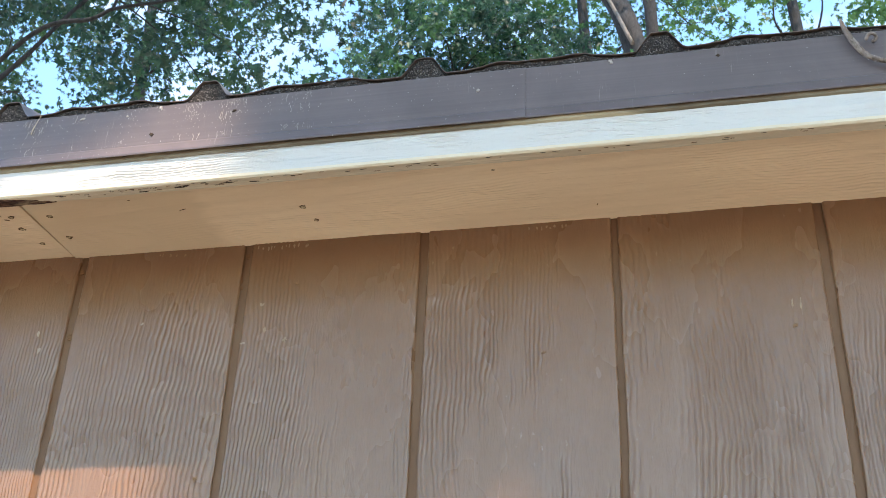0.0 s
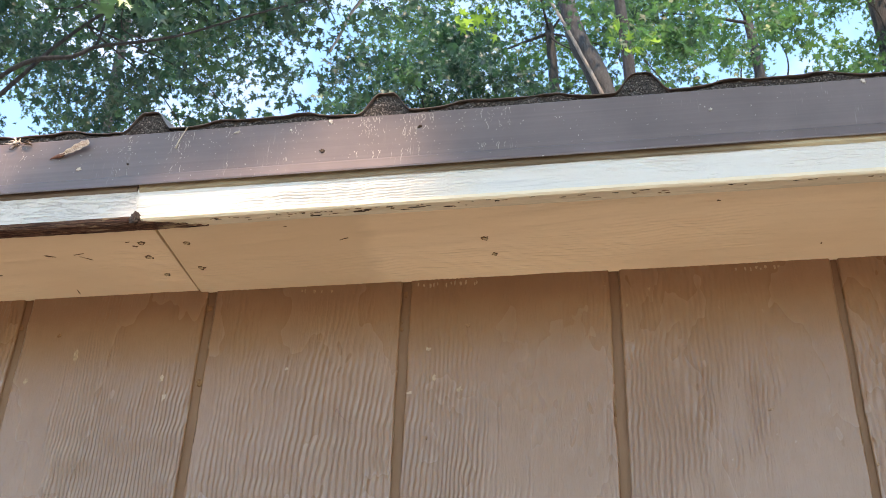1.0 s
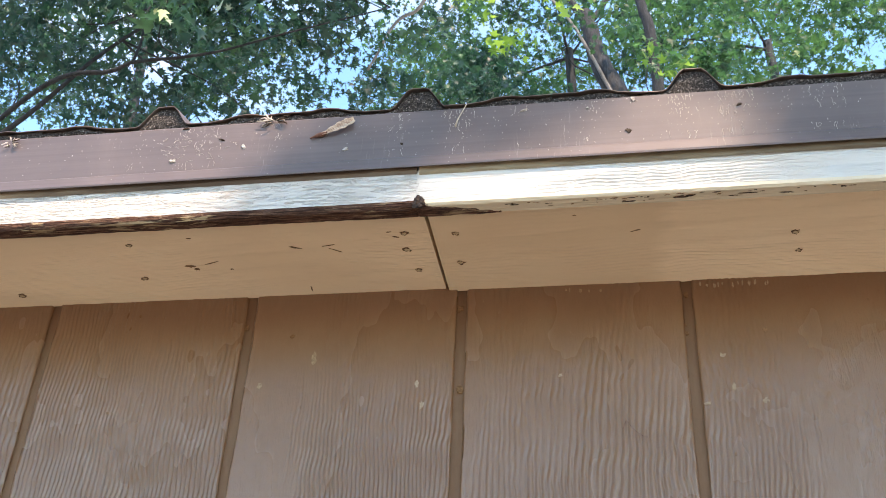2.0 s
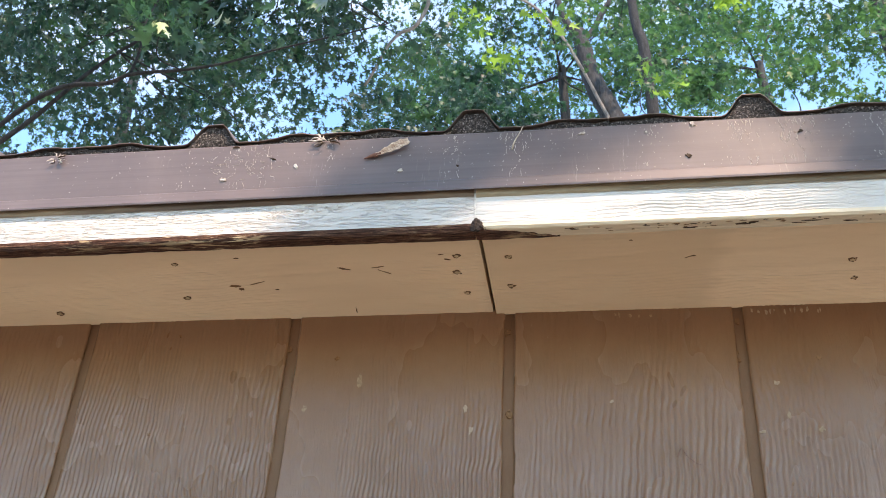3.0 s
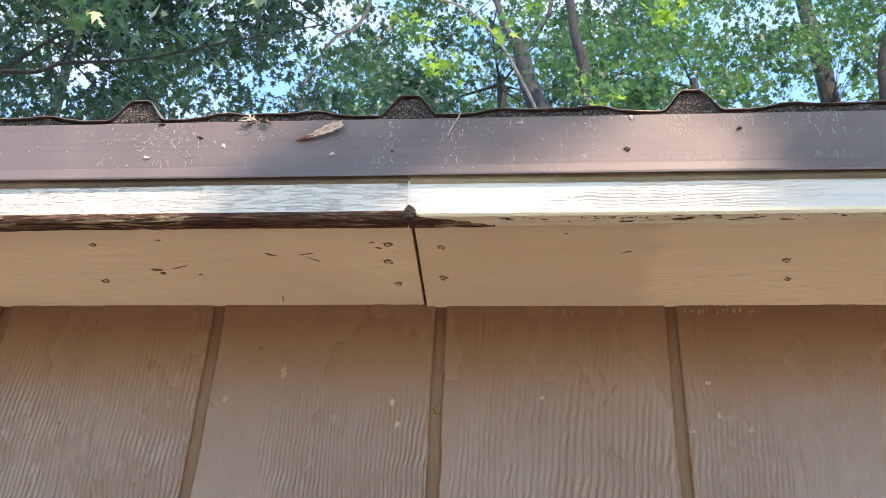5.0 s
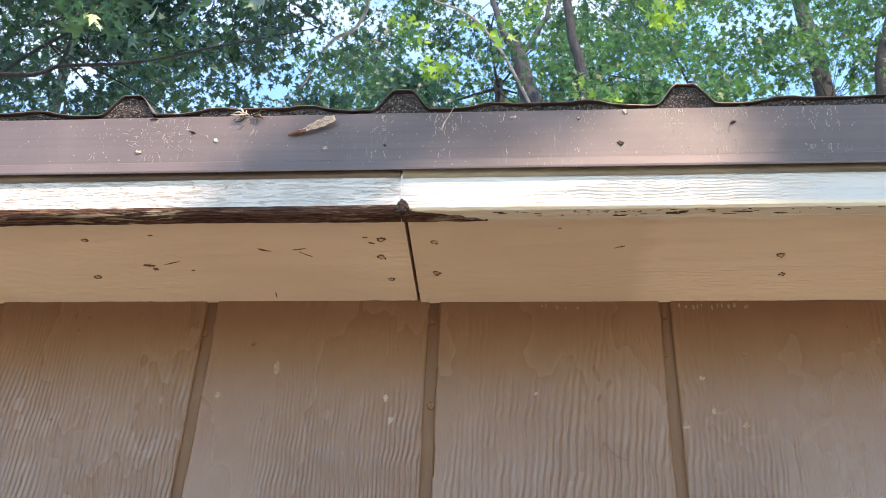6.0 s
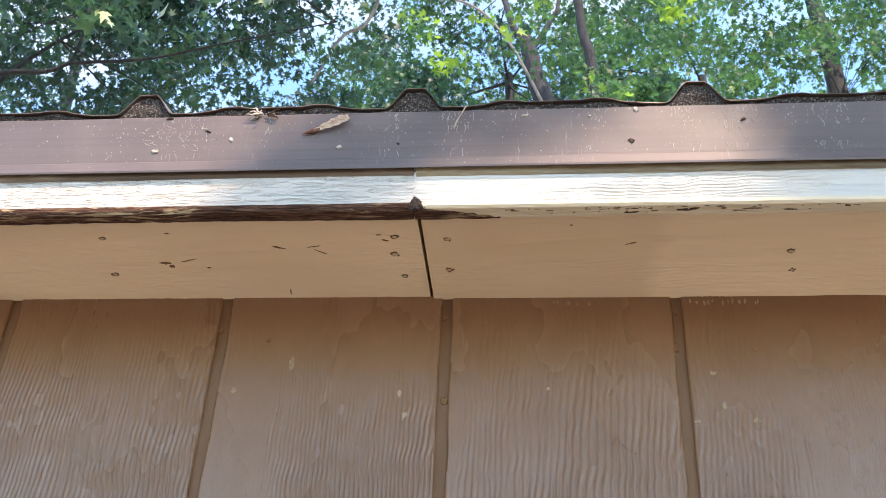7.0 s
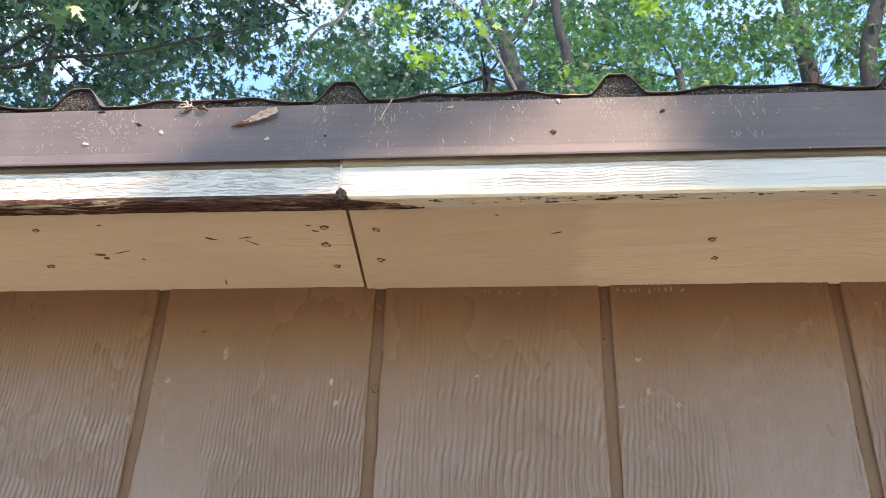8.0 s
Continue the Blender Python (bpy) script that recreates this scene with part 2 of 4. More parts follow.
NAIL_PAINT = plain_material("dirty_brown_paint", (0.110, 0.054, 0.026), (0.27, 0.145, 0.075), 500, 0.85, 0.0006, 0.1)
RUST = plain_material("rusted_nail_head", (0.080, 0.038, 0.018), (0.22, 0.115, 0.055), 500, 0.7, 0.0003)
TORN = plain_material("torn_tan_paint", (0.40, 0.27, 0.15), (0.62, 0.47, 0.31), 400, 0.7, 0.0004)
RESIDUE = plain_material("dried_pale_residue", (0.30, 0.26, 0.235), (0.50, 0.45, 0.41), 300, 0.8, 0.0003)
DAB = plain_material("tan_paint_dab", (0.21, 0.135, 0.085), (0.34, 0.235, 0.15), 300, 0.6, 0.0003)
SEED = plain_material("dry_seed_wing", (0.34, 0.21, 0.15), (0.62, 0.47, 0.37), 160, 0.6, 0.0006, 0.3, (1, 1, 4))
SEED_NUT = plain_material("dry_seed_nut", (0.075, 0.028, 0.020), (0.20, 0.085, 0.058), 200, 0.65, 0.0006)
PETAL = plain_material("dry_petal", (0.34, 0.27, 0.23), (0.62, 0.55, 0.50), 260, 0.7, 0.0004)
TWIG = plain_material("dry_twig", (0.30, 0.22, 0.16), (0.52, 0.43, 0.34), 200, 0.8, 0.0004)
BARK_CURL = plain_material("grey_bark_curl", (0.10, 0.075, 0.062), (0.36, 0.29, 0.26), 190, 0.85, 0.0012, 0.2, (1, 1, 0.4))
PLAIN_WALL = plain_material("plain_brown_paint", (0.27, 0.19, 0.135), (0.33, 0.235, 0.17), 6, 0.65, 0.001)
GROUND = plain_material("dry_gravelly_soil", (0.34, 0.285, 0.215), (0.50, 0.425, 0.33), 3.5, 0.95, 0.02, 0.1)
# leaves of the two unseen maples, added to block and dim light
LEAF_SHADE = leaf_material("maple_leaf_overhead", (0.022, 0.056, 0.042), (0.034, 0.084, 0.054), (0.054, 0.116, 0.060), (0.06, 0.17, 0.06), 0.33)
# copies of one leaf, with shade, sun and backlight put into the colour
LEAF_SHADED = leaf_material("maple_leaf_shade", (0.014, 0.054, 0.044), (0.019, 0.070, 0.052), (0.030, 0.098, 0.054), (0.020, 0.13, 0.056), 0.29)
LEAF_SUNLIT = leaf_material("maple_leaf_sunny", (0.011, 0.042, 0.032), (0.020, 0.066, 0.040), (0.062, 0.125, 0.046), (0.085, 0.30, 0.085), 0.45)
LEAF_BACKLIT = leaf_material("maple_leaf_backlit", (0.05, 0.115, 0.028), (0.09, 0.175, 0.034), (0.14, 0.24, 0.045), (0.28, 0.52, 0.07), 0.55)
LEAF_PALE = leaf_material("maple_leaf_underside", (0.20, 0.26, 0.22), (0.26, 0.32, 0.27), (0.33, 0.39, 0.33), (0.22, 0.34, 0.18), 0.25)
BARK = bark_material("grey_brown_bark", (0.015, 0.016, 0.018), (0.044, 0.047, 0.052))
# bark copy for thin limbs, with the sunlight put into its colour
BARK_SUNLIT = bark_material("sunlit_pale_bark", (0.10, 0.090, 0.085), (0.24, 0.215, 0.20))
BARK_DARK = bark_material("dark_bark", (0.011, 0.012, 0.014), (0.030, 0.033, 0.037))


# ---- mesh helpers ----
def mesh_of(name, verts, faces, material, smooth=False):
    me = bpy.data.meshes.new(name)
    me.from_pydata([tuple(v) for v in verts], [], [tuple(f) for f in faces])
    me.materials.append(material)
    if smooth:
        me.polygons.foreach_set("use_smooth", [True] * len(me.polygons))
    me.update()
    return me


def thing(name, label, category, group="", kind="", at=(0, 0, 0), me=None):
    ob = new(name, me)
    ob.location = at
    return tagged(ob, label, category, group, kind)


def piece(name, me, parent, label="", at=(0, 0, 0), rot=(0, 0, 0), scale=(1, 1, 1)):
    ob = new(name, me)
    ob.parent = parent
    ob.location, ob.rotation_euler, ob.scale = at, rot, scale
    return tagged(ob, label)


def box_mesh(name, lo, hi, material, bevel=0.0):
    bm = bmesh.new()
    bmesh.ops.create_cube(bm, size=1)
    for v in bm.verts:
        v.co = Vector([l + (c + 0.5) * (h - l) for c, l, h in zip(v.co, lo, hi)])
    if bevel:
        bmesh.ops.bevel(bm, geom=bm.edges[:], offset=bevel, segments=2, affect="EDGES", profile=0.5)
    bmesh.ops.recalc_face_normals(bm, faces=bm.faces[:])
    me = bpy.data.meshes.new(name)
    bm.to_mesh(me)
    bm.free()
    me.materials.append(material)
    return me


def sweep_mesh(name, profile, x0, x1, n, material, wobble=0.0, freq=9.0, closed=True, seed=0.0, smooth=False, free=()):
    """A profile of (y, z) points drawn along x; wobble moves every point a little along the way. free: points that wobble, or all."""
    verts, faces, k = [], [], len(profile)
    for i in range(n + 1):
        x = x0 + (x1 - x0) * i / n
        for j, (y, z) in enumerate(profile):
            if wobble and (not free or j in free):
                dy = wobble * noise.noise((x * freq, j * 3.7 + seed, 0.3)) + 0.5 * wobble * noise.noise((x * freq * 7, j * 3.7 + seed, 5.3))
                dz = wobble * noise.noise((x * freq, j * 3.7 + seed, 9.3)) + 0.5 * wobble * noise.noise((x * freq * 7, j * 3.7 + seed, 2.3))
            else:
                dy = dz = 0.0
            verts.append((x, y + dy, z + dz))
    m = k if closed else k - 1
    for i in range(n):
        for j in range(m):
            a, b = i * k + j, i * k + (j + 1) % k
            faces.append((a, b, b + k, a + k))
    if closed:
        faces.append(tuple(range(k - 1, -1, -1)))
        faces.append(tuple(n * k + j for j in range(k)))
    me = mesh_of(name, verts, faces, material, smooth)
    bm = bmesh.new()
    bm.from_mesh(me)
    bmesh.ops.recalc_face_normals(bm, faces=bm.faces[:])
    bm.to_mesh(me)
    bm.free()
    return me


def tube_data(points, radii, sides=7):
    """Verts and faces of a tapered tube along points."""
    verts, faces = [], []
    pts = [Vector(p) for p in points]
    side = Vector((0.3, 0.9, 0.2)).normalized()
    for i, p in enumerate(pts):
        d = (pts[min(i + 1, len(pts) - 1)] - pts[max(i - 1, 0)]).normalized()
        u = (side - d * side.dot(d))
        if u.length < 1e-4:
            u = d.orthogonal()
        u.normalize()
        w = d.cross(u)
        for s in range(sides):
            a = 2 * math.pi * s / sides
            verts.append(p + radii[i] * (math.cos(a) * u + math.sin(a) * w))
    for i in range(len(pts) - 1):
        for s in range(sides):
            a, b = i * sides + s, i * sides + (s + 1) % sides
            faces.append((a, b, b + sides, a + sides))
    faces.append(tuple(range(sides - 1, -1, -1)))
    faces.append(tuple((len(pts) - 1) * sides + s for s in range(sides)))
    return verts, faces


def tube_mesh(name, points, radii, material, sides=7):
    v, f = tube_data(points, radii, sides)
    return mesh_of(name, v, f, material, True)


def bend(points, steps=6, jitter=0.0, rng=None):
    """A smooth line through points (Catmull-Rom), with a little unevenness."""
    p = [Vector(q) for q in points]
    p = [2 * p[0] - p[1]] + p + [2 * p[-1] - p[-2]]
    out = []
    for i in range(1, len(p) - 2):
        for s in range(steps):
            t = s / steps
            q = 0.5 * (2 * p[i] + (p[i + 1] - p[i - 1]) * t + (2 * p[i - 1] - 5 * p[i] + 4 * p[i + 1] - p[i + 2]) * t * t
                       + (3 * p[i] - p[i - 1] - 3 * p[i + 1] + p[i + 2]) * t ** 3)
            if jitter:
                q = q + Vector([rng.uniform(-jitter, jitter) for _ in range(3)])
            out.append(q)
    out.append(p[-2])
    return out


def chip_mesh(name, w, h, material, seed, thick=0.0006, ragged=0.35, n=12):
    """A thin ragged chip in the xy plane, standing up along z."""
    rng = random.Random(seed)
    ring = []
    for i in range(n):
        a = 2 * math.pi * i / n
        r = 1 + rng.uniform(-ragged, ragged)
        ring.append((0.5 * w * r * math.cos(a), 0.5 * h * r * math.sin(a)))
    verts = [(x, y, 0) for x, y in ring] + [(x * 0.85, y * 0.85, thick * rng.uniform(0.6, 1.3)) for x, y in ring]
    faces = [(i, (i + 1) % n, n + (i + 1) % n, n + i) for i in range(n)] + [tuple(range(n, 2 * n)), tuple(range(n - 1, -1, -1))]
    return mesh_of(name, verts, faces, material)


DOWN = (math.pi, 0, 0)            # chips on an underside
SOUTH = (math.pi / 2, 0, 0)       # chips on a face that looks south

# ---- ground ----
def ground_sheet():
    n, size = 60, 1500.0
    vs, fs = [], []
    for i in range(n + 1):
        for j in range(n + 1):
            u, v = 2 * i / n - 1, 2 * j / n - 1
            x, y = size * u * abs(u) ** 2.2, size * v * abs(v) ** 2.2
            vs.append((x, y, 0.03 * noise.noise((x * 0.4, y * 0.4, 0))))
    for i in range(n):
        for j in range(n):
            a = i * (n + 1) + j
            fs.append((a, a + n + 1, a + n + 2, a + 1))
    return thing("ground", "dry pale gravelly soil round the shed", "ground", kind="structure", me=mesh_of("ground", vs, fs, GROUND, True))


ground_sheet()

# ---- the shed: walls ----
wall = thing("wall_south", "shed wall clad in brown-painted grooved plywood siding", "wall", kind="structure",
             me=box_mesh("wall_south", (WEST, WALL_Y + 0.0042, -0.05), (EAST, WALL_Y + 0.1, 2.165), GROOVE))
def gable_mesh(name, x0, x1):
    """A side wall whose top follows the roof."""
    ring = [(WALL_Y + 0.102, -0.05), (4.4, -0.05), (4.4, 3.13), (WALL_Y + 0.102, 2.18)]
    vs = [(x, y, z) for x in (x0, x1) for y, z in ring]
    return mesh_of(name, vs, [(3, 2, 1, 0), (4, 5, 6, 7), (0, 1, 5, 4), (1, 2, 6, 5), (2, 3, 7, 6), (3, 0, 4, 7)], PLAIN_WALL)


for nm, x0, x1 in (("wall_east", EAST - 0.1, EAST), ("wall_west", WEST, WEST + 0.1)):
    thing(nm, "plain brown-painted shed wall", "wall", kind="structure", me=gable_mesh(nm, x0, x1))
thing("wall_north", "plain brown-painted shed wall", "wall", kind="structure", me=box_mesh("wall_north", (WEST, 4.402, -0.05), (EAST, 4.5, 3.13), PLAIN_WALL))


def step(a, b, v):
    t = min(1.0, max(0.0, (v - a) / (b - a)))
    return t * t * (3 - 2 * t)


def grain(u, v, seed, pitch=0.0085):
    """Height, 0 to 1, of weathered grain that runs along v: lapped ridges with sharp cracks between, in uneven patches."""
    w = 0.016 * noise.noise((u * 8, v * 3.0, seed)) + 0.0042 * noise.noise((u * 30, v * 14, seed + 4)) + 0.0015 * noise.noise((u * 70, v * 48, seed + 8))
    w += 0.0004 * noise.noise((u * 90, v * 150, seed + 9))
    w += 0.0011 * noise.noise((u * 22, v * 62, seed + 5))
    pitch *= 1.0 + 0.5 * step(-0.1, 0.3, noise.noise((seed, 3.3, 7.1)))
    f = (u + w) / pitch
    d = f % 1.0
    ridge = min(1.0, 1.25 * (0.5 - 0.5 * math.cos(2 * math.pi * d ** 1.25))) ** 0.8
    keep = step(-0.22, 0.22, noise.noise((u * 13, v * 4.6, seed + 12)) + 0.5 * noise.noise((math.floor(f) * 3.1, v * 16, seed + 20)))
    return 1 - keep * (1 - ridge) + 0.16 * noise.noise((u * 90, v * 14, seed + 30)) + 0.14 * noise.noise((u * 210, v * 60, seed + 33))


def siding_board(width, seed, carved):
    """One strip of siding between two grooves, with soft uneven edges; carved: with its raised grain."""
    us = [(-0.5, 0.0043), (-0.5, 0.0016), (-0.4925, 0.0)]
    n = int(width / 0.00075) if carved else 1
    us += [(-0.4925 + 0.985 * i / n, 0.0) for i in range(1, n)]
    us += [(0.4925, 0.0), (0.5, 0.0016), (0.5, 0.0043)]
    zs = [0.06 + 1.68 * i / 12 for i in range(12)] + [1.74 + 0.332 * i / 150 for i in range(151)] if carved else [0.06 + 2.012 * i / 60 for i in range(61)]
    vs, fs, k = [], [], len(us)
    for z in zs:
        for j, (u, y) in enumerate(us):
            x = u * width
            inner = 2 <= j <= k - 3
            e = 0.0011 * noise.noise((u * 9 + seed * 3.1, z * 16, 0.7)) + 0.0006 * noise.noise((u * 9 + seed * 3.1, z * 60, 3.7)) if 1 <= j <= 2 or k - 3 <= j <= k - 2 else 0
            h = 0.0017 * (1.0 - 0.70 * step(1.86, 2.00, z + 0.05 * noise.noise((x * 9, seed, 5.5)))) * (1 - grain(x, z, seed * 7.3, 0.0041)) if carved and inner and z > 1.7 else 0
            vs.append((x + e, y + h, z))
    for i in range(len(zs) - 1):
        for j in range(k - 1):
            a = i * k + j
            fs.append((a, a + 1, a + 1 + k, a + k))
    fs.append(tuple(range(k - 1, -1, -1)))
    fs.append(tuple((len(zs) - 1) * k + j for j in range(k)))
    return mesh_of("siding_board", vs, fs, SIDING, carved)


for i in range(-10, 15):
    left = GROOVE_X + i * PITCH
    gap_l = 0.0092 if i != 3 else 0.0065
    gap_r = 0.0092 if i + 1 != 3 else 0.0065
    x0, x1 = left + gap_l / 2, left + PITCH - gap_r / 2
    piece("siding_board", siding_board(x1 - x0, i, -4 <= i <= 4), wall, at=((x0 + x1) / 2, WALL_Y, 0))

# nail heads and knots of old paint in the grooves
for k, (x, z, r) in enumerate(((-0.692, 2.043, 0.0035), (-0.689, 1.961, 0.0035), (-0.897, 2.031, 0.004), (-0.490, 2.009, 0.002), (-0.488, 2.048, 0.0028), (-0.491, 2.017, 0.002))):
    piece("groove_nail", chip_mesh("groove_nail", 2 * r, 2.4 * r, NAIL_PAINT, 40 + k, 0.0012, 0.3), wall, "rusty painted-over nail head", (x, WALL_Y + 0.0041, z), SOUTH)
# dents and dark specks on the boards
for k, (x, z, w, h) in enumerate(((-0.848, 2.018, 0.0045, 0.004), (-0.424, 2.008, 0.005, 0.005), (-0.510, 1.793, 0.004, 0.005), (-1.005, 2.046, 0.003, 0.003),
                                  (-1.015, 1.945, 0.003, 0.0025), (0.0865, 1.927, 0.006, 0.005), (-0.075, 1.86, 0.003, 0.003), (-0.155, 1.912, 0.005, 0.003), (-0.46, 1.895, 0.002, 0.003), (-0.335, 2.035, 0.002, 0.003))):
    piece("dent", chip_mesh("dent", w, h, NAIL_PAINT, 60 + k, 0.0005, 0.45), wall, "small dark dent", (x, WALL_Y - 0.0001, z), SOUTH)
# scuffed flecks of lighter paint
for k, (x, z, w, h) in enumerate(((-0.825, 1.995, 0.005, 0.010), (-0.873, 1.968, 0.005, 0.006), (-0.727, 1.965, 0.004, 0.006), (-0.722, 1.945, 0.004, 0.009), (-0.462, 1.985, 0.005, 0.004),
                                  (-0.455, 1.955, 0.003, 0.007), (-0.431, 1.942, 0.005, 0.005), (-0.478, 1.940, 0.007, 0.003), (0.094, 1.948, 0.002, 0.014), (0.086, 1.950, 0.002, 0.009), (-0.60, 1.97, 0.004, 0.003))):
    piece("paint_fleck", chip_mesh("paint_fleck", w, h, DAB, 80 + k, 0.0003, 0.5), wall, "pale scuff in the brown paint", (x, WALL_Y - 0.0001, z), SOUTH)
# dabs of soffit paint along the top of the siding
rng = random.Random(5)
for x0, x1, n in ((-0.478, -0.412, 12), (-0.170, -0.128, 8), (-0.60, -0.56, 5)):
    for i in range(n):
        x = x0 + (x1 - x0) * (i + rng.uniform(0.1, 0.9)) / n
        piece("paint_dab", chip_mesh("paint_dab", rng.uniform(0.0012, 0.0026), rng.uniform(0.003, 0.006), DAB, 200 + i, 0.0003, 0.4), wall, "tan paint dab", (x, WALL_Y - 0.0001, 2.0552 + rng.uniform(-0.0015, 0.001)), SOUTH)
# a dry tendril caught on the siding
pts = bend([(-0.549, 0.9985, 1.918), (-0.5455, 0.9975, 1.925), (-0.541, 0.9970, 1.918), (-0.534, 0.9975, 1.912), (-0.529, 0.9985, 1.911)], 5)
thing("dry_tendril", "thin dark dry tendril caught on the brown siding", "plant debris", me=tube_mesh("dry_tendril", pts, [0.00034 - 0.000008 * i for i in range(len(pts))], SEED_NUT, 5))

# ---- the eave: soffit, fascia, drip edge ----
def soffit_board(x0, x1, drop, seed, paint, fall):
    """A board under the eave; its lower face has raised grain along x."""
    y0, y1, z = FASCIA_Y + 0.0135, WALL_Y + 0.003, SOFFIT_Z - drop
    rows, cols = 170, int((x1 - x0) / 0.0055)
    vs, fs = [], []
    for i in range(cols + 1):
        x = x0 + (x1 - x0) * i / cols
        near = -1.6 < x < 0.6
        ragged = 0.0012 * noise.noise((x * 14, seed, 0.3)) + 0.0008 * noise.noise((x * 90, seed, 5.3))
        for j in range(rows + 1):
            v = j / rows
            y = y0 + (y1 + ragged * (v > 0.98) - y0) * v
            rough = 0.45 + 0.55 * (step(-0.52, -0.49, x) if x > JOINT_X else 0.75) * (0.6 + 0.4 * v)
            patch = step(-0.25, 0.3, noise.noise((x * 3.1, y * 16, seed + 40)) + 0.9 * (v - 0.45))
            h = 0.0007 * rough * (0.15 + 0.85 * patch) * (1 - grain(y, x * 1.4, seed + 2, 0.0042)) if near else 0
            vs.append((x, y, z + h - fall * v + (0.0015 if j == rows else 0)))
        vs.append((x, y1, z + 0.018))
        vs.append((x, y0, z + 0.018))
    m = rows + 3
    for i in range(cols):
        for j in range(m):
            a, b = i * m + j, i * m + (j + 1) % m
            fs.append((a, b, b + m, a + m))
    fs.append(tuple(range(m - 1, -1, -1)))
    fs.append(tuple(cols * m + j for j in range(m)))
    return mesh_of("soffit_board", vs, fs, paint)


def soffit_at(y, drop, fall):
    """Height of the underside of a soffit board at y."""
    return SOFFIT_Z - drop - fall * (y - FASCIA_Y - 0.0135) / (WALL_Y - FASCIA_Y - 0.0105)


soffit_w = thing("soffit_board", "tan-painted wooden soffit board with nail holes under the eave", "soffit", "soffit boards", me=soffit_board(WEST - 0.25, JOINT_X - 0.0022, 0.001, 1.0, TAN, FALL_W))
soffit_e = thing("soffit_board", "smooth tan-painted wooden soffit board with a rougher patch", "soffit", "soffit boards", me=soffit_board(JOINT_X + 0.0008, EAST + 0.25, 0.0, 7.0, TAN_PATCHED, FALL_E))


def nail(parent, x, y, z, k, big=1.0):
    """A sunk nail head with a rim of torn paint."""
    rng = random.Random(900 + k)
    n, vs, fs = 14, [], []
    r = 0.0025 * big
    for i in range(n):
        a = 2 * math.pi * i / n
        q = r * (1 + rng.uniform(-0.4, 0.4))
        for rr, hh in ((q * 1.12, 0.0), (q * rng.uniform(0.9, 1.08), 0.0008 * rng.uniform(0.3, 1.6)), (q * rng.uniform(0.45, 0.85), 0.0003)):
            vs.append((rr * math.cos(a) * 1.15, rr * math.sin(a), hh))
    for i in range(n):
        a, b = 3 * i, 3 * ((i + 1) % n)
        fs += [(a, b, b + 1, a + 1), (a + 1, b + 1, b + 2, a + 2)]
    rim = piece("nail_rim", mesh_of("nail_rim", vs, fs, RUST), parent, "torn paint round a nail", (x, y, z), DOWN)
    piece("nail_head", chip_mesh("nail_head", 2.1 * r, 1.7 * r, TORN, 950 + k, 0.0005, 0.25), rim, "nail head under torn tan paint", (rng.uniform(-0.3, 0.3) * r, 0, 0.0002))


for k, (x, y, big) in enumerate(((-0.978, 0.904, 0.8), (-0.986, 0.960, 1.0), (-0.727, 0.907, 1.0), (-0.729, 0.933, 1.15), (-0.725, 0.967, 0.9), (-1.122, 0.981, 1.1))):
    nail(soffit_w, x, y - 0.0025, soffit_at(y - 0.0025, 0.0011, FALL_W), k, big)
for k, (x, y, big) in enumerate(((-0.683, 0.913, 1.0), (-0.684, 0.958, 1.0), (-0.399, 0.936, 1.1), (-0.394, 0.963, 0.8))):
    nail(soffit_e, x, y - 0.0045, soffit_at(y - 0.0045, 0.0001, FALL_E), 20 + k, big)
for k, (x, y, w, h, par, turn) in enumerate(((-0.828, 0.922, 0.013, 0.003, soffit_w, 0.35), (-0.934, 0.944, 0.011, 0.0045, soffit_w, 0.2), (-0.930, 0.949, 0.005, 0.006, soffit_w, 0.9), (-0.832, 0.993, 0.0016, 0.010, soffit_w, 0.1),
                                             (-0.797, 0.921, 0.016, 0.0012, soffit_w, -0.15), (-0.793, 0.929, 0.014, 0.0010, soffit_w, 0.6), (-0.897, 0.952, 0.004, 0.002, soffit_w, 0), (-0.920, 0.899, 0.005, 0.0018, soffit_w, 0),
                                             (-0.912, 0.940, 0.015, 0.0012, soffit_w, -0.3), (-0.530, 0.921, 0.011, 0.0014, soffit_e, -0.4), (-0.735, 0.913, 0.006, 0.002, soffit_w, 0.3), (-0.74, 0.905, 0.005, 0.0015, soffit_w, -0.2),
                                             (-0.19, 0.897, 0.004, 0.002, soffit_e, 0.2), (-0.095, 0.975, 0.0016, 0.004, soffit_e, 0.1), (-0.58, 0.895, 0.004, 0.0015, soffit_e, 0.1))):
    piece("gouge", chip_mesh("gouge", 0.9 * w, 0.8 * h, NAIL_PAINT if k % 3 else RUST, 300 + k, 0.0004, 0.45), par, "dark gouge in the paint", (x, y - 0.0035, soffit_at(y - 0.0035, 0.0011, FALL_W) if par is soffit_w else soffit_at(y - 0.0035, 0.0001, FALL_E)), (math.pi, 0, turn))


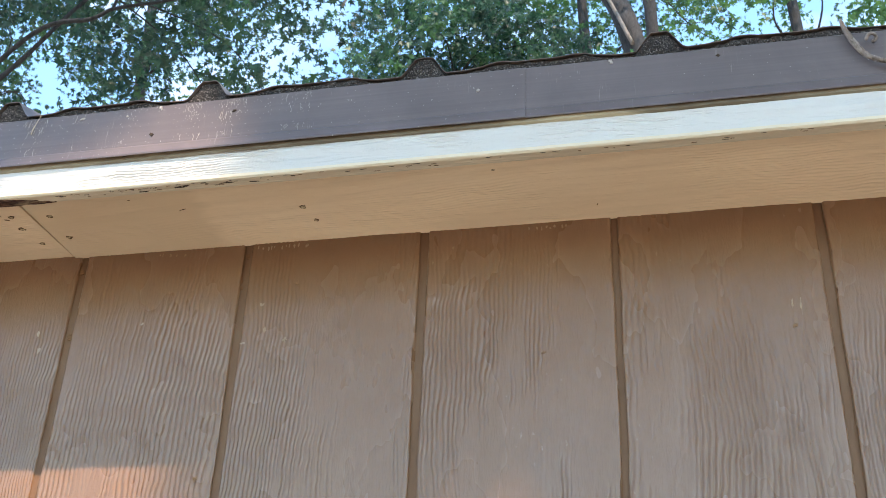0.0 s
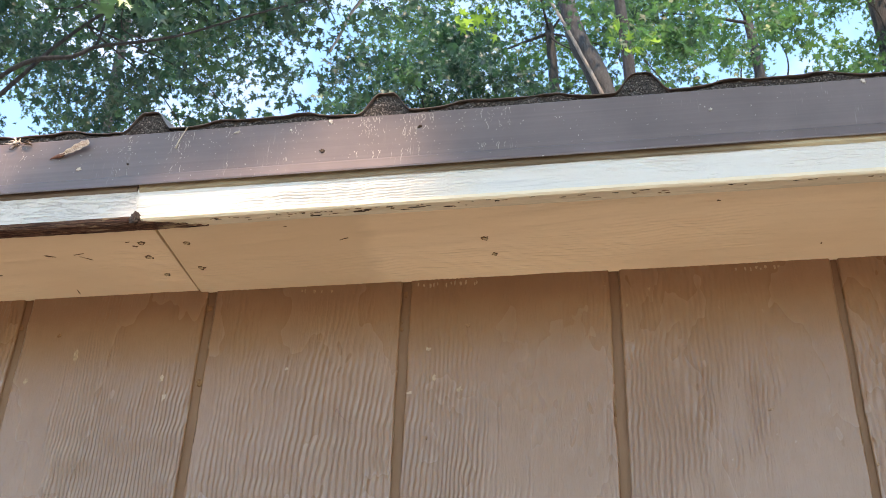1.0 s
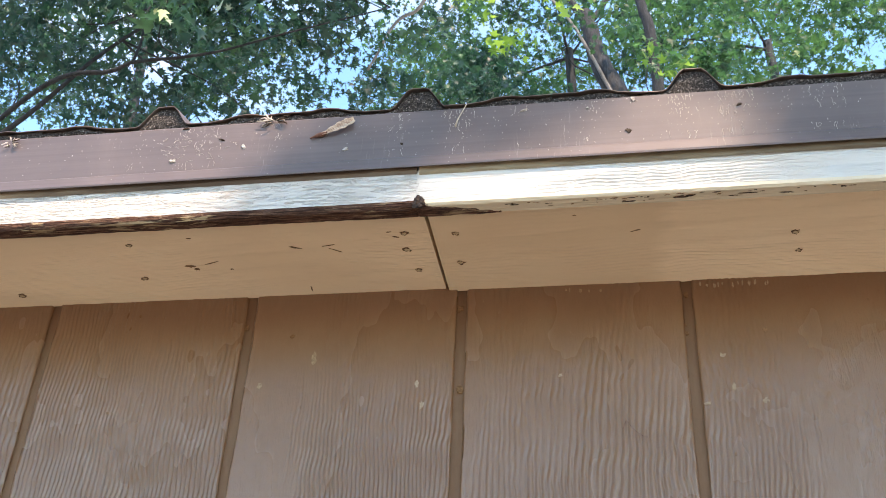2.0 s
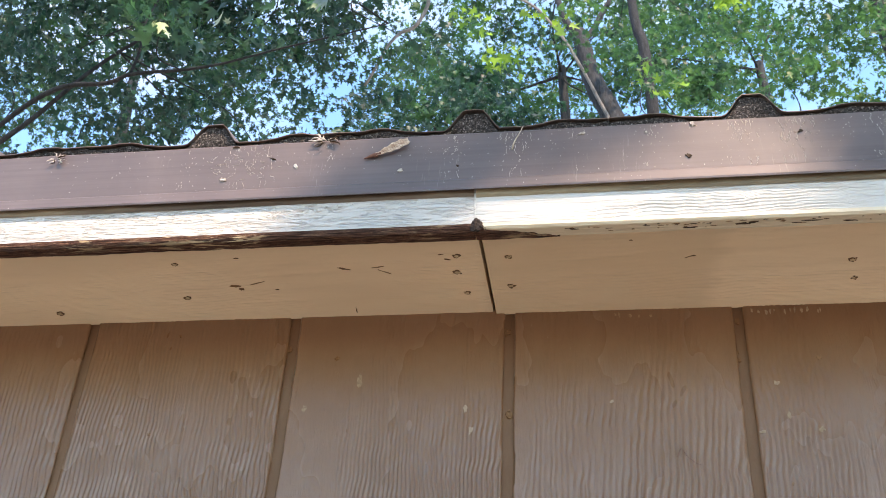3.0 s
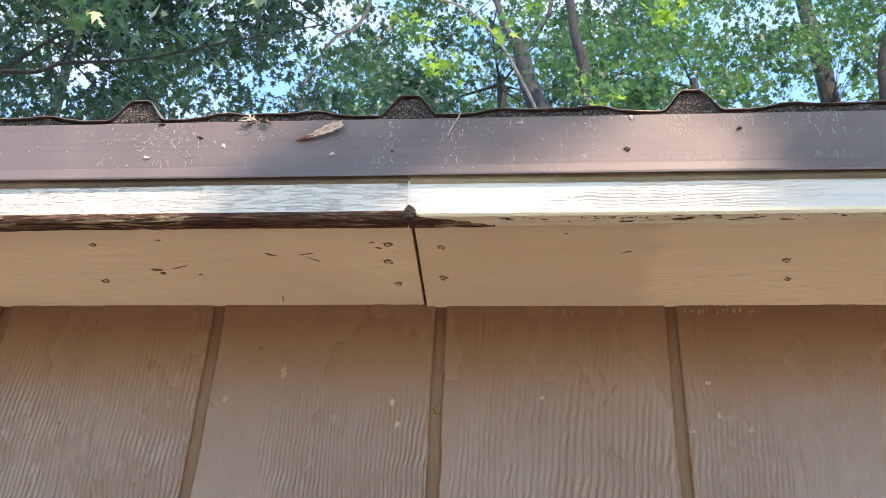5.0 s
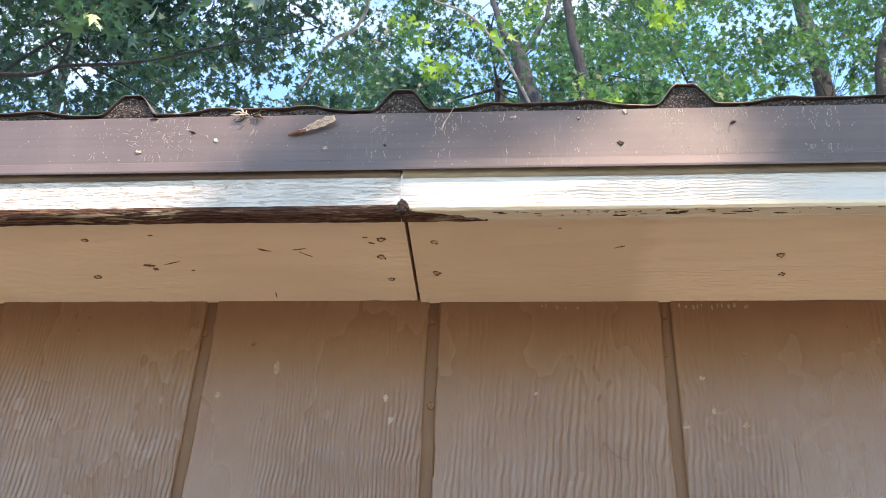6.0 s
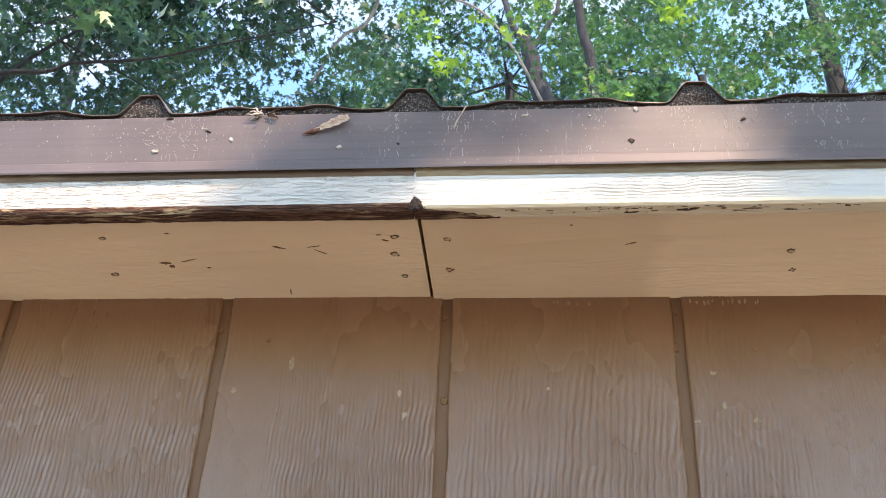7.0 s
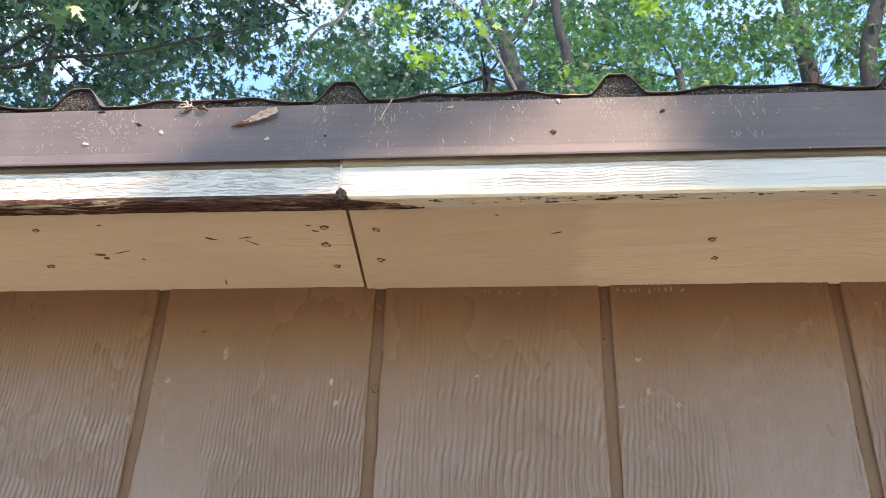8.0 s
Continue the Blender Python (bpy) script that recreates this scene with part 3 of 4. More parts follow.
def fascia_board(x0, x1, drop, seed, depth, paint):
    """A board on edge; its face has raised grain along x and a ragged lower arris."""
    y, z = FASCIA_Y, FASCIA_Z - drop
    rows, cols = 56, int((x1 - x0) / 0.0035)
    vs, fs = [], []
    for i in range(cols + 1):
        x = x0 + (x1 - x0) * i / cols
        near = -1.6 < x < 0.6
        ragged = 0.0010 * noise.noise((x * 16, seed, 9.3)) + 0.0007 * noise.noise((x * 110, seed, 2.3))
        for j in range(rows + 1):
            v = (j / rows)
            zz = 2.088 + (z + 0.0020 + ragged - 2.088) * v
            h = depth * (1 - grain(zz, x * 1.2, seed + 1, 0.0029)) if near else 0
            vs.append((x, y + h + (0.0008 if j == rows else 0), zz))
        vs += [(x, y + 0.0025, z), (x, y + 0.0115, z), (x, y + 0.013, z + 0.002), (x, y + 0.013, 2.130), (x, y, 2.130)]
    m = rows + 6
    for i in range(cols):
        for j in range(m):
            a, b = i * m + j, i * m + (j + 1) % m
            fs.append((a, b, b + m, a + m))
    fs.append(tuple(range(m - 1, -1, -1)))
    fs.append(tuple(cols * m + j for j in range(m)))
    return mesh_of("fascia_board", vs, fs, paint)


fascia_w = thing("fascia_board", "white-painted wooden fascia board with a rotten dark lower edge", "fascia", "fascia boards", me=fascia_board(WEST - 0.28, JOINT_X - 0.0002, 0.0, 2.0, 0.0004, WHITE_ROUGH))
fascia_e = thing("fascia_board", "white-painted wooden fascia board with chipped tan lower edge", "fascia", "fascia boards", me=fascia_board(JOINT_X + 0.0002, EAST + 0.28, -0.0005, 8.0, 0.0009, WHITE))


def under_edge(name, x0, x1, material, rough, fibre, seed, y0=FASCIA_Y - 0.001, y1=FASCIA_Y + 0.0134, top=FASCIA_Z + 0.004, low=FASCIA_Z - 0.0012, taper=0.0):
    """The lower edge of a fascia board: a fibrous underside with a ragged front."""
    n, k = int((x1 - x0) / 0.0028), 14
    vs, fs = [], []
    for i in range(n + 1):
        x = x0 + (x1 - x0) * i / n
        cut = max(0.0, (x - (x1 - taper)) / taper) if taper else 0.0
        front = y0 + (0.0026 * fibre * abs(noise.noise((x * 55, seed, 1.0))) + 0.0022 * fibre * abs(noise.noise((x * 190, seed, 4.0)))) + cut * (y1 - y0) * (0.95 + 0.35 * noise.noise((x * 260, seed, 2.0)))
        for j in range(k + 1):
            v = j / k
            y = front + (y1 - front) * v
            d = rough * (abs(noise.noise((x * 22, y * 420, seed))) + 0.6 * noise.noise((x * 75, y * 900, seed + 3)))
            d = d - 0.5 * rough * noise.noise((x * 9, y * 60, seed + 8))
            z = low + d + (top - low) * (0.35 * max(0, 1 - v * 7))
            vs.append((x, y, z))
        vs.append((x, y1, top))
        vs.append((x, front, top))
    m = k + 3
    for i in range(n):
        for j in range(m):
            a, b = i * m + j, i * m + (j + 1) % m
            fs.append((a, a + m, b + m, b))
    fs.append(tuple(range(m)))
    fs.append(tuple(n * m + j for j in range(m - 1, -1, -1)))
    return mesh_of(name, vs, fs, material)


piece("rotten_edge", under_edge("rotten_edge", -1.75, JOINT_X, ROT, 0.0016, 0.3, 3.0, low=FASCIA_Z - 0.0020), fascia_w, "dark brown rotten fibrous wood")
piece("rotten_edge", under_edge("rotten_edge", JOINT_X + 0.0006, -0.636, ROT, 0.0016, 0.3, 6.0, low=FASCIA_Z - 0.0022, taper=0.062), fascia_e, "dark brown rotten fibrous wood")
piece("painted_edge", under_edge("painted_edge", JOINT_X + 0.004, EAST + 0.25, TAN_EDGE, 0.0005, 0.25, 9.0, low=FASCIA_Z - 0.0007), fascia_e, "tan paint on the lower edge")
# chips in the paint of the lower edge
rng = random.Random(21)
for i in range(84):
    if i < 46:
        x = rng.uniform(-0.635, -0.40)
        y = FASCIA_Y + rng.choice((0.003, 0.004, 0.005, 0.0085)) + rng.uniform(-0.001, 0.001)
    else:
        x = rng.uniform(-0.40, 0.35)
        y = FASCIA_Y + abs(rng.gauss(0, 0.004)) + 0.002
    w = rng.uniform(0.0010, 0.0070)
    piece("paint_chip", chip_mesh("paint_chip", w, rng.uniform(0.0003, 0.0009), DARK if i % 2 else RUST, 400 + i, 0.0004, 0.5, 9), fascia_e, "", (x, y, FASCIA_Z - 0.0008), (math.pi, 0, rng.uniform(-0.06, 0.06)))
for i, (x, y, w, h) in enumerate(((-0.497, 0.8445, 0.009, 0.0026), (-0.489, 0.8435, 0.006, 0.002), (-0.535, 0.847, 0.012, 0.0014), (-0.447, 0.844, 0.012, 0.0011), (-0.377, 0.842, 0.006, 0.0018), (-0.42, 0.846, 0.008, 0.0011))):
    piece("paint_chip", chip_mesh("paint_chip", w, h, DARK, 520 + i, 0.0005, 0.5), fascia_e, "", (x, y, FASCIA_Z - 0.0009), DOWN)
# a dark lump of old caulk in the joint of the fascia
bm = bmesh.new()
bmesh.ops.create_icosphere(bm, subdivisions=3, radius=1)
for v in bm.verts:
    c = v.co.copy()
    s = 1 + 0.45 * noise.noise(c * 2.3) + 0.2 * noise.noise(c * 6)
    v.co = Vector((c.x * (0.0055 + 0.004 * max(0, -c.z)), c.y * 0.0035, c.z * 0.0075)) * s
me = bpy.data.meshes.new("caulk_lump")
bm.to_mesh(me)
bm.free()
me.materials.append(plain_material("weathered_caulk", (0.012, 0.008, 0.007), (0.050, 0.032, 0.026), 420, 0.85, 0.001))
piece("caulk_lump", me, fascia_e, "weathered dark caulk in the joint", (JOINT_X + 0.002, FASCIA_Y - 0.0003, FASCIA_Z + 0.0030), (0, 0, 0), (0.8, 0.8, 0.8))
piece("caulk_bead", sweep_mesh("caulk_bead", [(FASCIA_Y - 0.0005, 2.0505), (FASCIA_Y - 0.0006, 2.064), (FASCIA_Y - 0.0005, 2.0775), (FASCIA_Y + 0.0005, 2.0775), (FASCIA_Y + 0.0005, 2.0505)], JOINT_X - 0.0006, JOINT_X + 0.0009, 4, WHITE, 0.0003, 200, True, 3.0), fascia_e, "thin white caulk bead")


def drip_edge(label, x0, x1, proud, seed):
    """A bent sheet: flange under the roof, upright face, and the kicked-out hem as a part."""
    y, n = DRIP_Y - proud, int((x1 - x0) / 0.012)
    face = [(y + 0.09, 2.1615), (y + 0.002, 2.1400), (y, 2.1380), (y, 2.112), (y, 2.0895), (y + 0.0014, 2.0895), (y + 0.0014, 2.1365), (y + 0.09, 2.1590)]
    hem = [(y - 0.0003, 2.0906), (y - 0.0014, 2.0890), (y - 0.0033, 2.0796), (y - 0.0028, 2.0782), (y - 0.0014, 2.0788), (y + 0.0004, 2.0868), (y + 0.0014, 2.0897)]
    ob = thing("drip_edge", label, "drip edge", "drip edges", me=sweep_mesh("drip_edge", face, x0, x1, n, DRIP, 0.0006, 3.0, True, seed))
    piece("hem", sweep_mesh("hem", hem, x0, x1, n, DRIP, 0.0003, 3.0, True, seed), ob, "kicked-out lower hem")
    return ob


drip_w = drip_edge("brown painted metal drip edge, dusty and marked with pale runs", WEST - 0.30, -0.149, 0.0012, 2.0)
drip_e = drip_edge("clean brown painted metal drip edge lapped under the next", -0.22, EAST + 0.30, 0.0, 2.0)
# a nailing strip behind the drip edge, seen as a dark line over the fascia
for x0, x1, wood, drop, lab in ((WEST - 0.27, JOINT_X - 0.001, STRIP_DARK, -0.0014, "dark weathered wooden strip behind the drip edge"), (JOINT_X + 0.001, EAST + 0.27, STRIP_WOOD, 0.0, "weathered tan wooden strip behind the drip edge")):
    thing("nailing_strip", lab, "trim", kind="structure",
          me=sweep_mesh("nailing_strip", [(FASCIA_Y - 0.0020, 2.0752 - drop), (FASCIA_Y - 0.0003, 2.0735 - drop), (FASCIA_Y - 0.0003, 2.12), (FASCIA_Y - 0.0014, 2.12)], x0, x1, 500, wood, 0.0009, 8, True, 4.0, free=(0, 1)))

# pale dried runs on the drip edge under the ribs and here and there
rng = random.Random(31)
runs_at = [-0.953, -0.912, -0.90, -0.885, -0.828, -0.725, -0.722, -0.678, -0.672, -0.665, -0.563, -0.497, -0.492, -0.485, -0.455, -0.448, -0.440, -0.385, -0.372, -0.62]
vs, fs = [], []
for x in runs_at:
    for _ in range(rng.randint(3, 8)):
        top = rng.choice((2.1365, 2.1365, 2.123, 2.099))
        ln = rng.uniform(0.003, 0.010)
        q = [Vector((x + rng.uniform(-0.006, 0.006), DRIP_Y - 0.0014, top))]
        for s in range(5):
            q.append(q[-1] + Vector((rng.uniform(-0.0009, 0.0009), rng.uniform(-0.0002, 0.0002), -ln / 5)))
        tv, tf = tube_data(q, [rng.uniform(0.00006, 0.00022) for _ in q], 4)
        fs += [tuple(a + len(vs) for a in f) for f in tf]
        vs += tv
# pale grains caught round the runs
for _ in range(400):
    x = rng.choice(runs_at) + rng.gauss(0, 0.006) if rng.random() < 0.72 else rng.uniform(-1.05, -0.30)
    z = min(2.1365, max(2.094, 2.1365 - abs(rng.gauss(0, 0.017))))
    q = [Vector((x, DRIP_Y - 0.0013, z)), Vector((x + rng.uniform(-0.0009, 0.0009), DRIP_Y - 0.0013, z - rng.uniform(0.0002, 0.0014)))]
    tv, tf = tube_data(q, [rng.uniform(0.0001, 0.00034) for _ in q], 4)
    fs += [tuple(a + len(vs) for a in f) for f in tf]
    vs += tv
for _ in range(34):
    q = [Vector((rng.gauss(-0.900, 0.016), DRIP_Y - 0.0014, rng.uniform(2.100, 2.128)))]
    turn = rng.uniform(0, 6.28)
    for s in range(5):
        turn += rng.uniform(-0.9, 0.9)
        q.append(q[-1] + Vector((math.cos(turn), 0, 0.6 * math.sin(turn))) * 0.0013)
    tv, tf = tube_data(q, [rng.uniform(0.0001, 0.00028) for _ in q], 4)
    fs += [tuple(a + len(vs) for a in f) for f in tf]
    vs += tv
tagged(piece("dried_residue", mesh_of("dried_residue", vs, fs, RESIDUE), drip_w, "pale dried runs and web threads"), kind="stuff")

# ---- the ribbed metal roof with foam closures ----
SLOPE = math.tan(radians(16))


def rib_height(x):
    """Height of the roof sheet over its flat, at x: a tall rib every nine inches and two low ones between."""
    u = (x - RIB_X + RIB_PITCH / 2) % RIB_PITCH - RIB_PITCH / 2
    def trap(d, half_base, half_top, h):
        d = abs(d)
        t = 0 if d >= half_base else (1 if d <= half_top else (half_base - d) / (half_base - half_top))
        return h * (t * t * (3 - 2 * t) * 0.5 + t * 0.5)
    h = trap(u - 0.0008, 0.0232, 0.0075, 0.0212)
    for c in (-0.0762, 0.0762):
        h = max(h, trap(abs(u) - RIB_PITCH / 2, 0.072, 0.040, 0.0040) + trap(u - c, 0.016, 0.007, 0.0016))
    return h


def roof_panel(x0, x1, seed):
    n = int(round((x1 - x0) / 0.0036))
    xs = [x0 + (x1 - x0) * i / n for i in range(n + 1)]
    rows = [0.8345, 0.8352, 0.86, 1.3, 2.6, 4.75]
    vs, fs = [], []
    for layer, lift in ((0, 0.0008), (1, 0.0)):
        for y in rows:
            for x in xs:
                edge = 0.0016 * noise.noise((x * 13, seed, 1)) + 0.0009 * noise.noise((x * 60, seed, 2)) if y < 0.9 else 0
                dent = 0.002 * noise.noise((x * 7, y * 2, seed))
                vs.append((x, y + edge, 2.1422 + 0.2 * edge + 0.4 * dent + (y - 0.834) * SLOPE + rib_height(x) * (1 + 0.08 * noise.noise((x * 3, 0, seed))) + lift))
    w, r = n + 1, len(rows)
    for layer in (0, 1):
        for j in range(r - 1):
            for i in range(n):
                a = layer * w * r + j * w + i
                q = (a, a + 1, a + 1 + w, a + w)
                fs.append(q if layer == 0 else q[::-1])
    for i in range(n):
        a, b = i, w * r + i
        fs.append((b, b + 1, a + 1, a))
    return mesh_of("roof_panel", vs, fs, ROOF_METAL)


roof = thing("metal_roof", "brown ribbed sheet-metal roof with black foam closures at the eave", "roof")
PANEL = 4 * RIB_PITCH
x = RIB_X - 2.5 * RIB_PITCH - 2 * PANEL
k = 0
while x < EAST:
    piece("roof_panel", roof_panel(x, x + PANEL - 0.0004, 3.0 + k), roof, "brown ribbed metal sheet", (0, 0, 0.0))
    x += PANEL
    k += 1


def foam_closure(cx, seed):
    """Foam that fills the space under the sheet over one pitch, a little set back and torn."""
    n, m = 76, 5
    vs, fs = [], []
    for i in range(n + 1):
        x = cx - RIB_PITCH / 2 + RIB_PITCH * i / n
        top = 2.1420 + rib_height(x) - 0.0003
        bot = 2.1376
        for j in range(m + 1):
            v = j / m
            z = bot + (top - bot) * v
            y = 0.8378 + 0.0022 * noise.noise((x * 120, z * 160, seed)) + 0.0015 * noise.noise((x * 420, z * 420, seed)) + 0.002 * noise.noise((x * 30, 0, seed)) + (top - z) * 0.12
            vs.append((x, y, z))
        vs.append((x, 0.872, 2.1420 + rib_height(x) + 0.010))
        vs.append((x, 0.872, bot + 0.011))
    w = m + 3
    for i in range(n):
        for j in range(w):
            a, b = i * w + j, i * w + (j + 1) % w
            fs.append((a, a + w, b + w, b))
    fs.append(tuple(range(w)))
    fs.append(tuple(n * w + j for j in range(w - 1, -1, -1)))
    return mesh_of("foam_closure", vs, fs, FOAM)


for i in range(-7, 13):
    piece("foam_closure", foam_closure(RIB_X + i * RIB_PITCH, i * 5.0), roof, "torn black foam closure strip")
# ---- debris on the drip edge ----
def maple_seed():
    """A dry winged maple seed, its nut below and its ribbed wing above."""
    ob = thing("maple_seed", "dry brown winged maple seed stuck on the drip edge", "maple seed", at=(-0.789, DRIP_Y - 0.0035, 2.1190))
    vs, fs, n = [], [], 16
    for i in range(n + 1):
        t = i / n
        x = 0.002 + 0.034 * t
        half = 0.0009 + 0.0047 * math.sin(math.pi * min(1, t * 0.93) ** 1.5) ** 0.8
        mid = 0.0145 * t - 0.0015
        for j in range(7):
            v = j / 6 - 0.5
            vs.append((x - 0.003 * v, -0.0018 * math.sin(v * 3.1) ** 2 - 0.003 * t + 0.0008 * math.sin(26 * t + 7 * v), mid + 2 * half * v * (0.82 if v < 0 else 1.0)))
    for i in range(n):
        for j in range(6):
            a = i * 7 + j
            fs.append((a, a + 7, a + 8, a + 1))
    me = mesh_of("wing", vs, fs, SEED, True)
    ob.scale = (0.82, 0.82, 0.82)
    wing = piece("wing", me, ob, "pale ribbed papery wing")
    so = wing.modifiers.new("thickness", "SOLIDIFY")
    so.thickness = 0.0004
    for k in range(11):
        t = 0.22 + 0.068 * k
        half = 0.0009 + 0.0047 * math.sin(math.pi * min(1, t * 0.93) ** 1.5) ** 0.8
        q = [(0.002 + 0.034 * t - 0.003 * v + 0.0016 * (0.5 - v) ** 2, -0.0024 - 0.003 * t, 0.0145 * t - 0.0015 + 1.8 * half * v) for v in (-0.40, -0.15, 0.12, 0.42)]
        piece("vein", tube_mesh("vein", q, [0.00008, 0.00014, 0.00012, 0.00006], SEED_NUT, 4), wing, "dark rib of the wing")
    pts = [(-0.010, 0.0005, -0.0042), (-0.004, 0, -0.0022), (0.001, 0, -0.0008), (0.007, 0, 0.0016), (0.010, 0, 0.003)]
    piece("nut", tube_mesh("nut", bend(pts, 3), [0.0006, 0.0009, 0.0013, 0.0018, 0.0022, 0.0025, 0.0026, 0.0025, 0.002, 0.0016, 0.0012, 0.0008, 0.0005], SEED_NUT, 8), ob, "reddish-brown nut")
    return ob


maple_seed()


def crumpled_flower(x, z, seed, size):
    ob = thing("crumpled_blossom", "crumpled dry blossom caught on the drip edge", "plant debris", "dry blossoms", at=(x, DRIP_Y - 0.004, z))
    rng = random.Random(seed)
    for i in range(14):
        a = rng.uniform(0, 6.28)
        p = [Vector((0.003 * math.cos(a), 0.002 * rng.uniform(-1, 1), 0.002 * math.sin(a)))]
        for s in range(4):
            a += rng.uniform(-0.9, 0.9)
            p.append(p[-1] + Vector((math.cos(a) * 0.0026, rng.uniform(-0.0014, 0.001), math.sin(a) * 0.0019)))
        piece("petal", tube_mesh("petal", p, [0.0005, 0.0008, 0.0007, 0.0005, 0.0002], PETAL if i % 3 else DARK, 5), ob, "pale shrivelled petal" if i % 3 else "dark shrivelled petal")
    ob.scale = (1.15 * size, 1.0 * size, 1.0 * size)
    return ob


crumpled_flower(-0.832, 2.1360, 12, 1.0)
crumpled_flower(-1.076, 2.1330, 15, 0.7)
pts = bend([(-0.6735, DRIP_Y - 0.0022, 2.118), (-0.672, DRIP_Y - 0.003, 2.1245), (-0.668, DRIP_Y - 0.0045, 2.132), (-0.6645, DRIP_Y - 0.0055, 2.1390)], 4)
thing("dry_stalk", "thin pale dry stalk leaning on the drip edge", "plant debris", me=tube_mesh("dry_stalk", pts, [0.0007 - 0.00003 * i for i in range(len(pts))], TWIG, 6))
for nm, lab, x, z, w, h, m_, sd in (("paint_crumb", "white crumb of paint on the drip edge", -0.856, 2.1145, 0.0035, 0.0065, WHITE, 1), ("bird_speck", "dark speck of dirt on the drip edge", -0.533, 2.1045, 0.006, 0.005, DARK, 2),
                                   ("dead_insect", "small dark dead insect on the drip edge", -0.446, 2.124, 0.0055, 0.0025, DARK, 3), ("dirt_crumb", "pale crumb of dirt on the drip edge", -0.766, 2.104, 0.0055, 0.004, RESIDUE, 4),
                                   ("dirt_crumb", "dark crumb of dirt on the drip edge", -0.718, 2.106, 0.003, 0.0025, DARK, 5), ("dead_insect", "long dark dead insect on the drip edge", -0.877, 2.1235, 0.0065, 0.002, DARK, 6),
                                   ("dirt_crumb", "pale crumb of dirt on the drip edge", -0.617, 2.133, 0.006, 0.003, RESIDUE, 7), ("dirt_crumb", "pale crumb of dirt on the drip edge", -0.528, 2.137, 0.004, 0.006, RESIDUE, 8),
                                   ("dirt_crumb", "dark crumb of dirt on the drip edge", -0.912, 2.1385, 0.007, 0.003, DARK, 9), ("dirt_crumb", "pale crumb of dirt on the drip edge", -0.918, 2.1035, 0.007, 0.004, RESIDUE, 10),
                                   ("dirt_crumb", "pale crumb of dirt on the drip edge", -0.195, 2.118, 0.004, 0.004, RESIDUE, 11), ("dirt_crumb", "dark crumb of dirt on the drip edge", 0.030, 2.131, 0.004, 0.003, DARK, 12),
                                   ("dirt_crumb", "pale crumb of dirt on the drip edge", -0.068, 2.137, 0.004, 0.006, RESIDUE, 13), ("dirt_crumb", "pale crumb of dirt on the drip edge", -0.565, 2.131, 0.003, 0.003, RESIDUE, 14)):
    me = chip_mesh(nm, 0.78 * w, 0.78 * h, m_, 600 + sd, 0.0013, 0.5, 14)
    o = thing(nm, lab, "debris", "specks on the drip edge", at=(x, DRIP_Y - (0.0012 if x < -0.15 else 0.0), z - 0.0018), me=me)
    o.rotation_euler = (math.pi / 2, random.Random(sd).uniform(-0.7, 0.7), 0)


def bark_curl():
    """A curled strip of bark hanging over the drip edge."""
    line = bend([(0.1385, 0.826, 2.146), (0.1425, 0.829, 2.135), (0.1475, 0.8285, 2.121), (0.155, 0.830, 2.109), (0.166, 0.8285, 2.100), (0.180, 0.830, 2.0955)], 7)
    vs, fs, k = [], [], 7
    for i, p in enumerate(line):
        t = i / (len(line) - 1)
        half = 0.0030 * math.sin(math.pi * (0.12 + 0.8 * t)) ** 0.6
        d = (line[min(i + 1, len(line) - 1)] - line[max(i - 1, 0)]).normalized()
        s = Vector((-d.z, 0, d.x))
        for j in range(k):
            v = 2 * j / (k - 1) - 1
            vs.append(p + s * half * v + Vector((0, -0.0032 * (1 - v * v) + 0.0022 * noise.noise((t * 26, v * 2, 0)), 0)))
    for i in range(len(line) - 1):
        for j in range(k - 1):
            a = i * k + j
            fs.append((a, a + k, a + k + 1, a + 1))
    o = thing("bark_curl", "curled grey strip of bark hanging on the drip edge", "bark", me=mesh_of("bark_curl", vs, fs, BARK_CURL, True))
    o.modifiers.new("thickness", "SOLIDIFY").thickness = 0.0011
    p = bend([(0.157, 0.829, 2.124), (0.160, 0.826, 2.128), (0.164, 0.8265, 2.1285), (0.1665, 0.829, 2.126), (0.163, 0.830, 2.122)], 4)
    piece("curl_tip", tube_mesh("curl_tip", p, [0.0016] * len(p), BARK_CURL, 6), o, "small twisted shred")


bark_curl()

# ---- trees ----
LEAF_RING = ((0.0, 0.0), (0.14, -0.05), (0.50, 0.13), (0.20, 0.25), (0.58, 0.66), (0.15, 0.50), (0.0, 1.05))


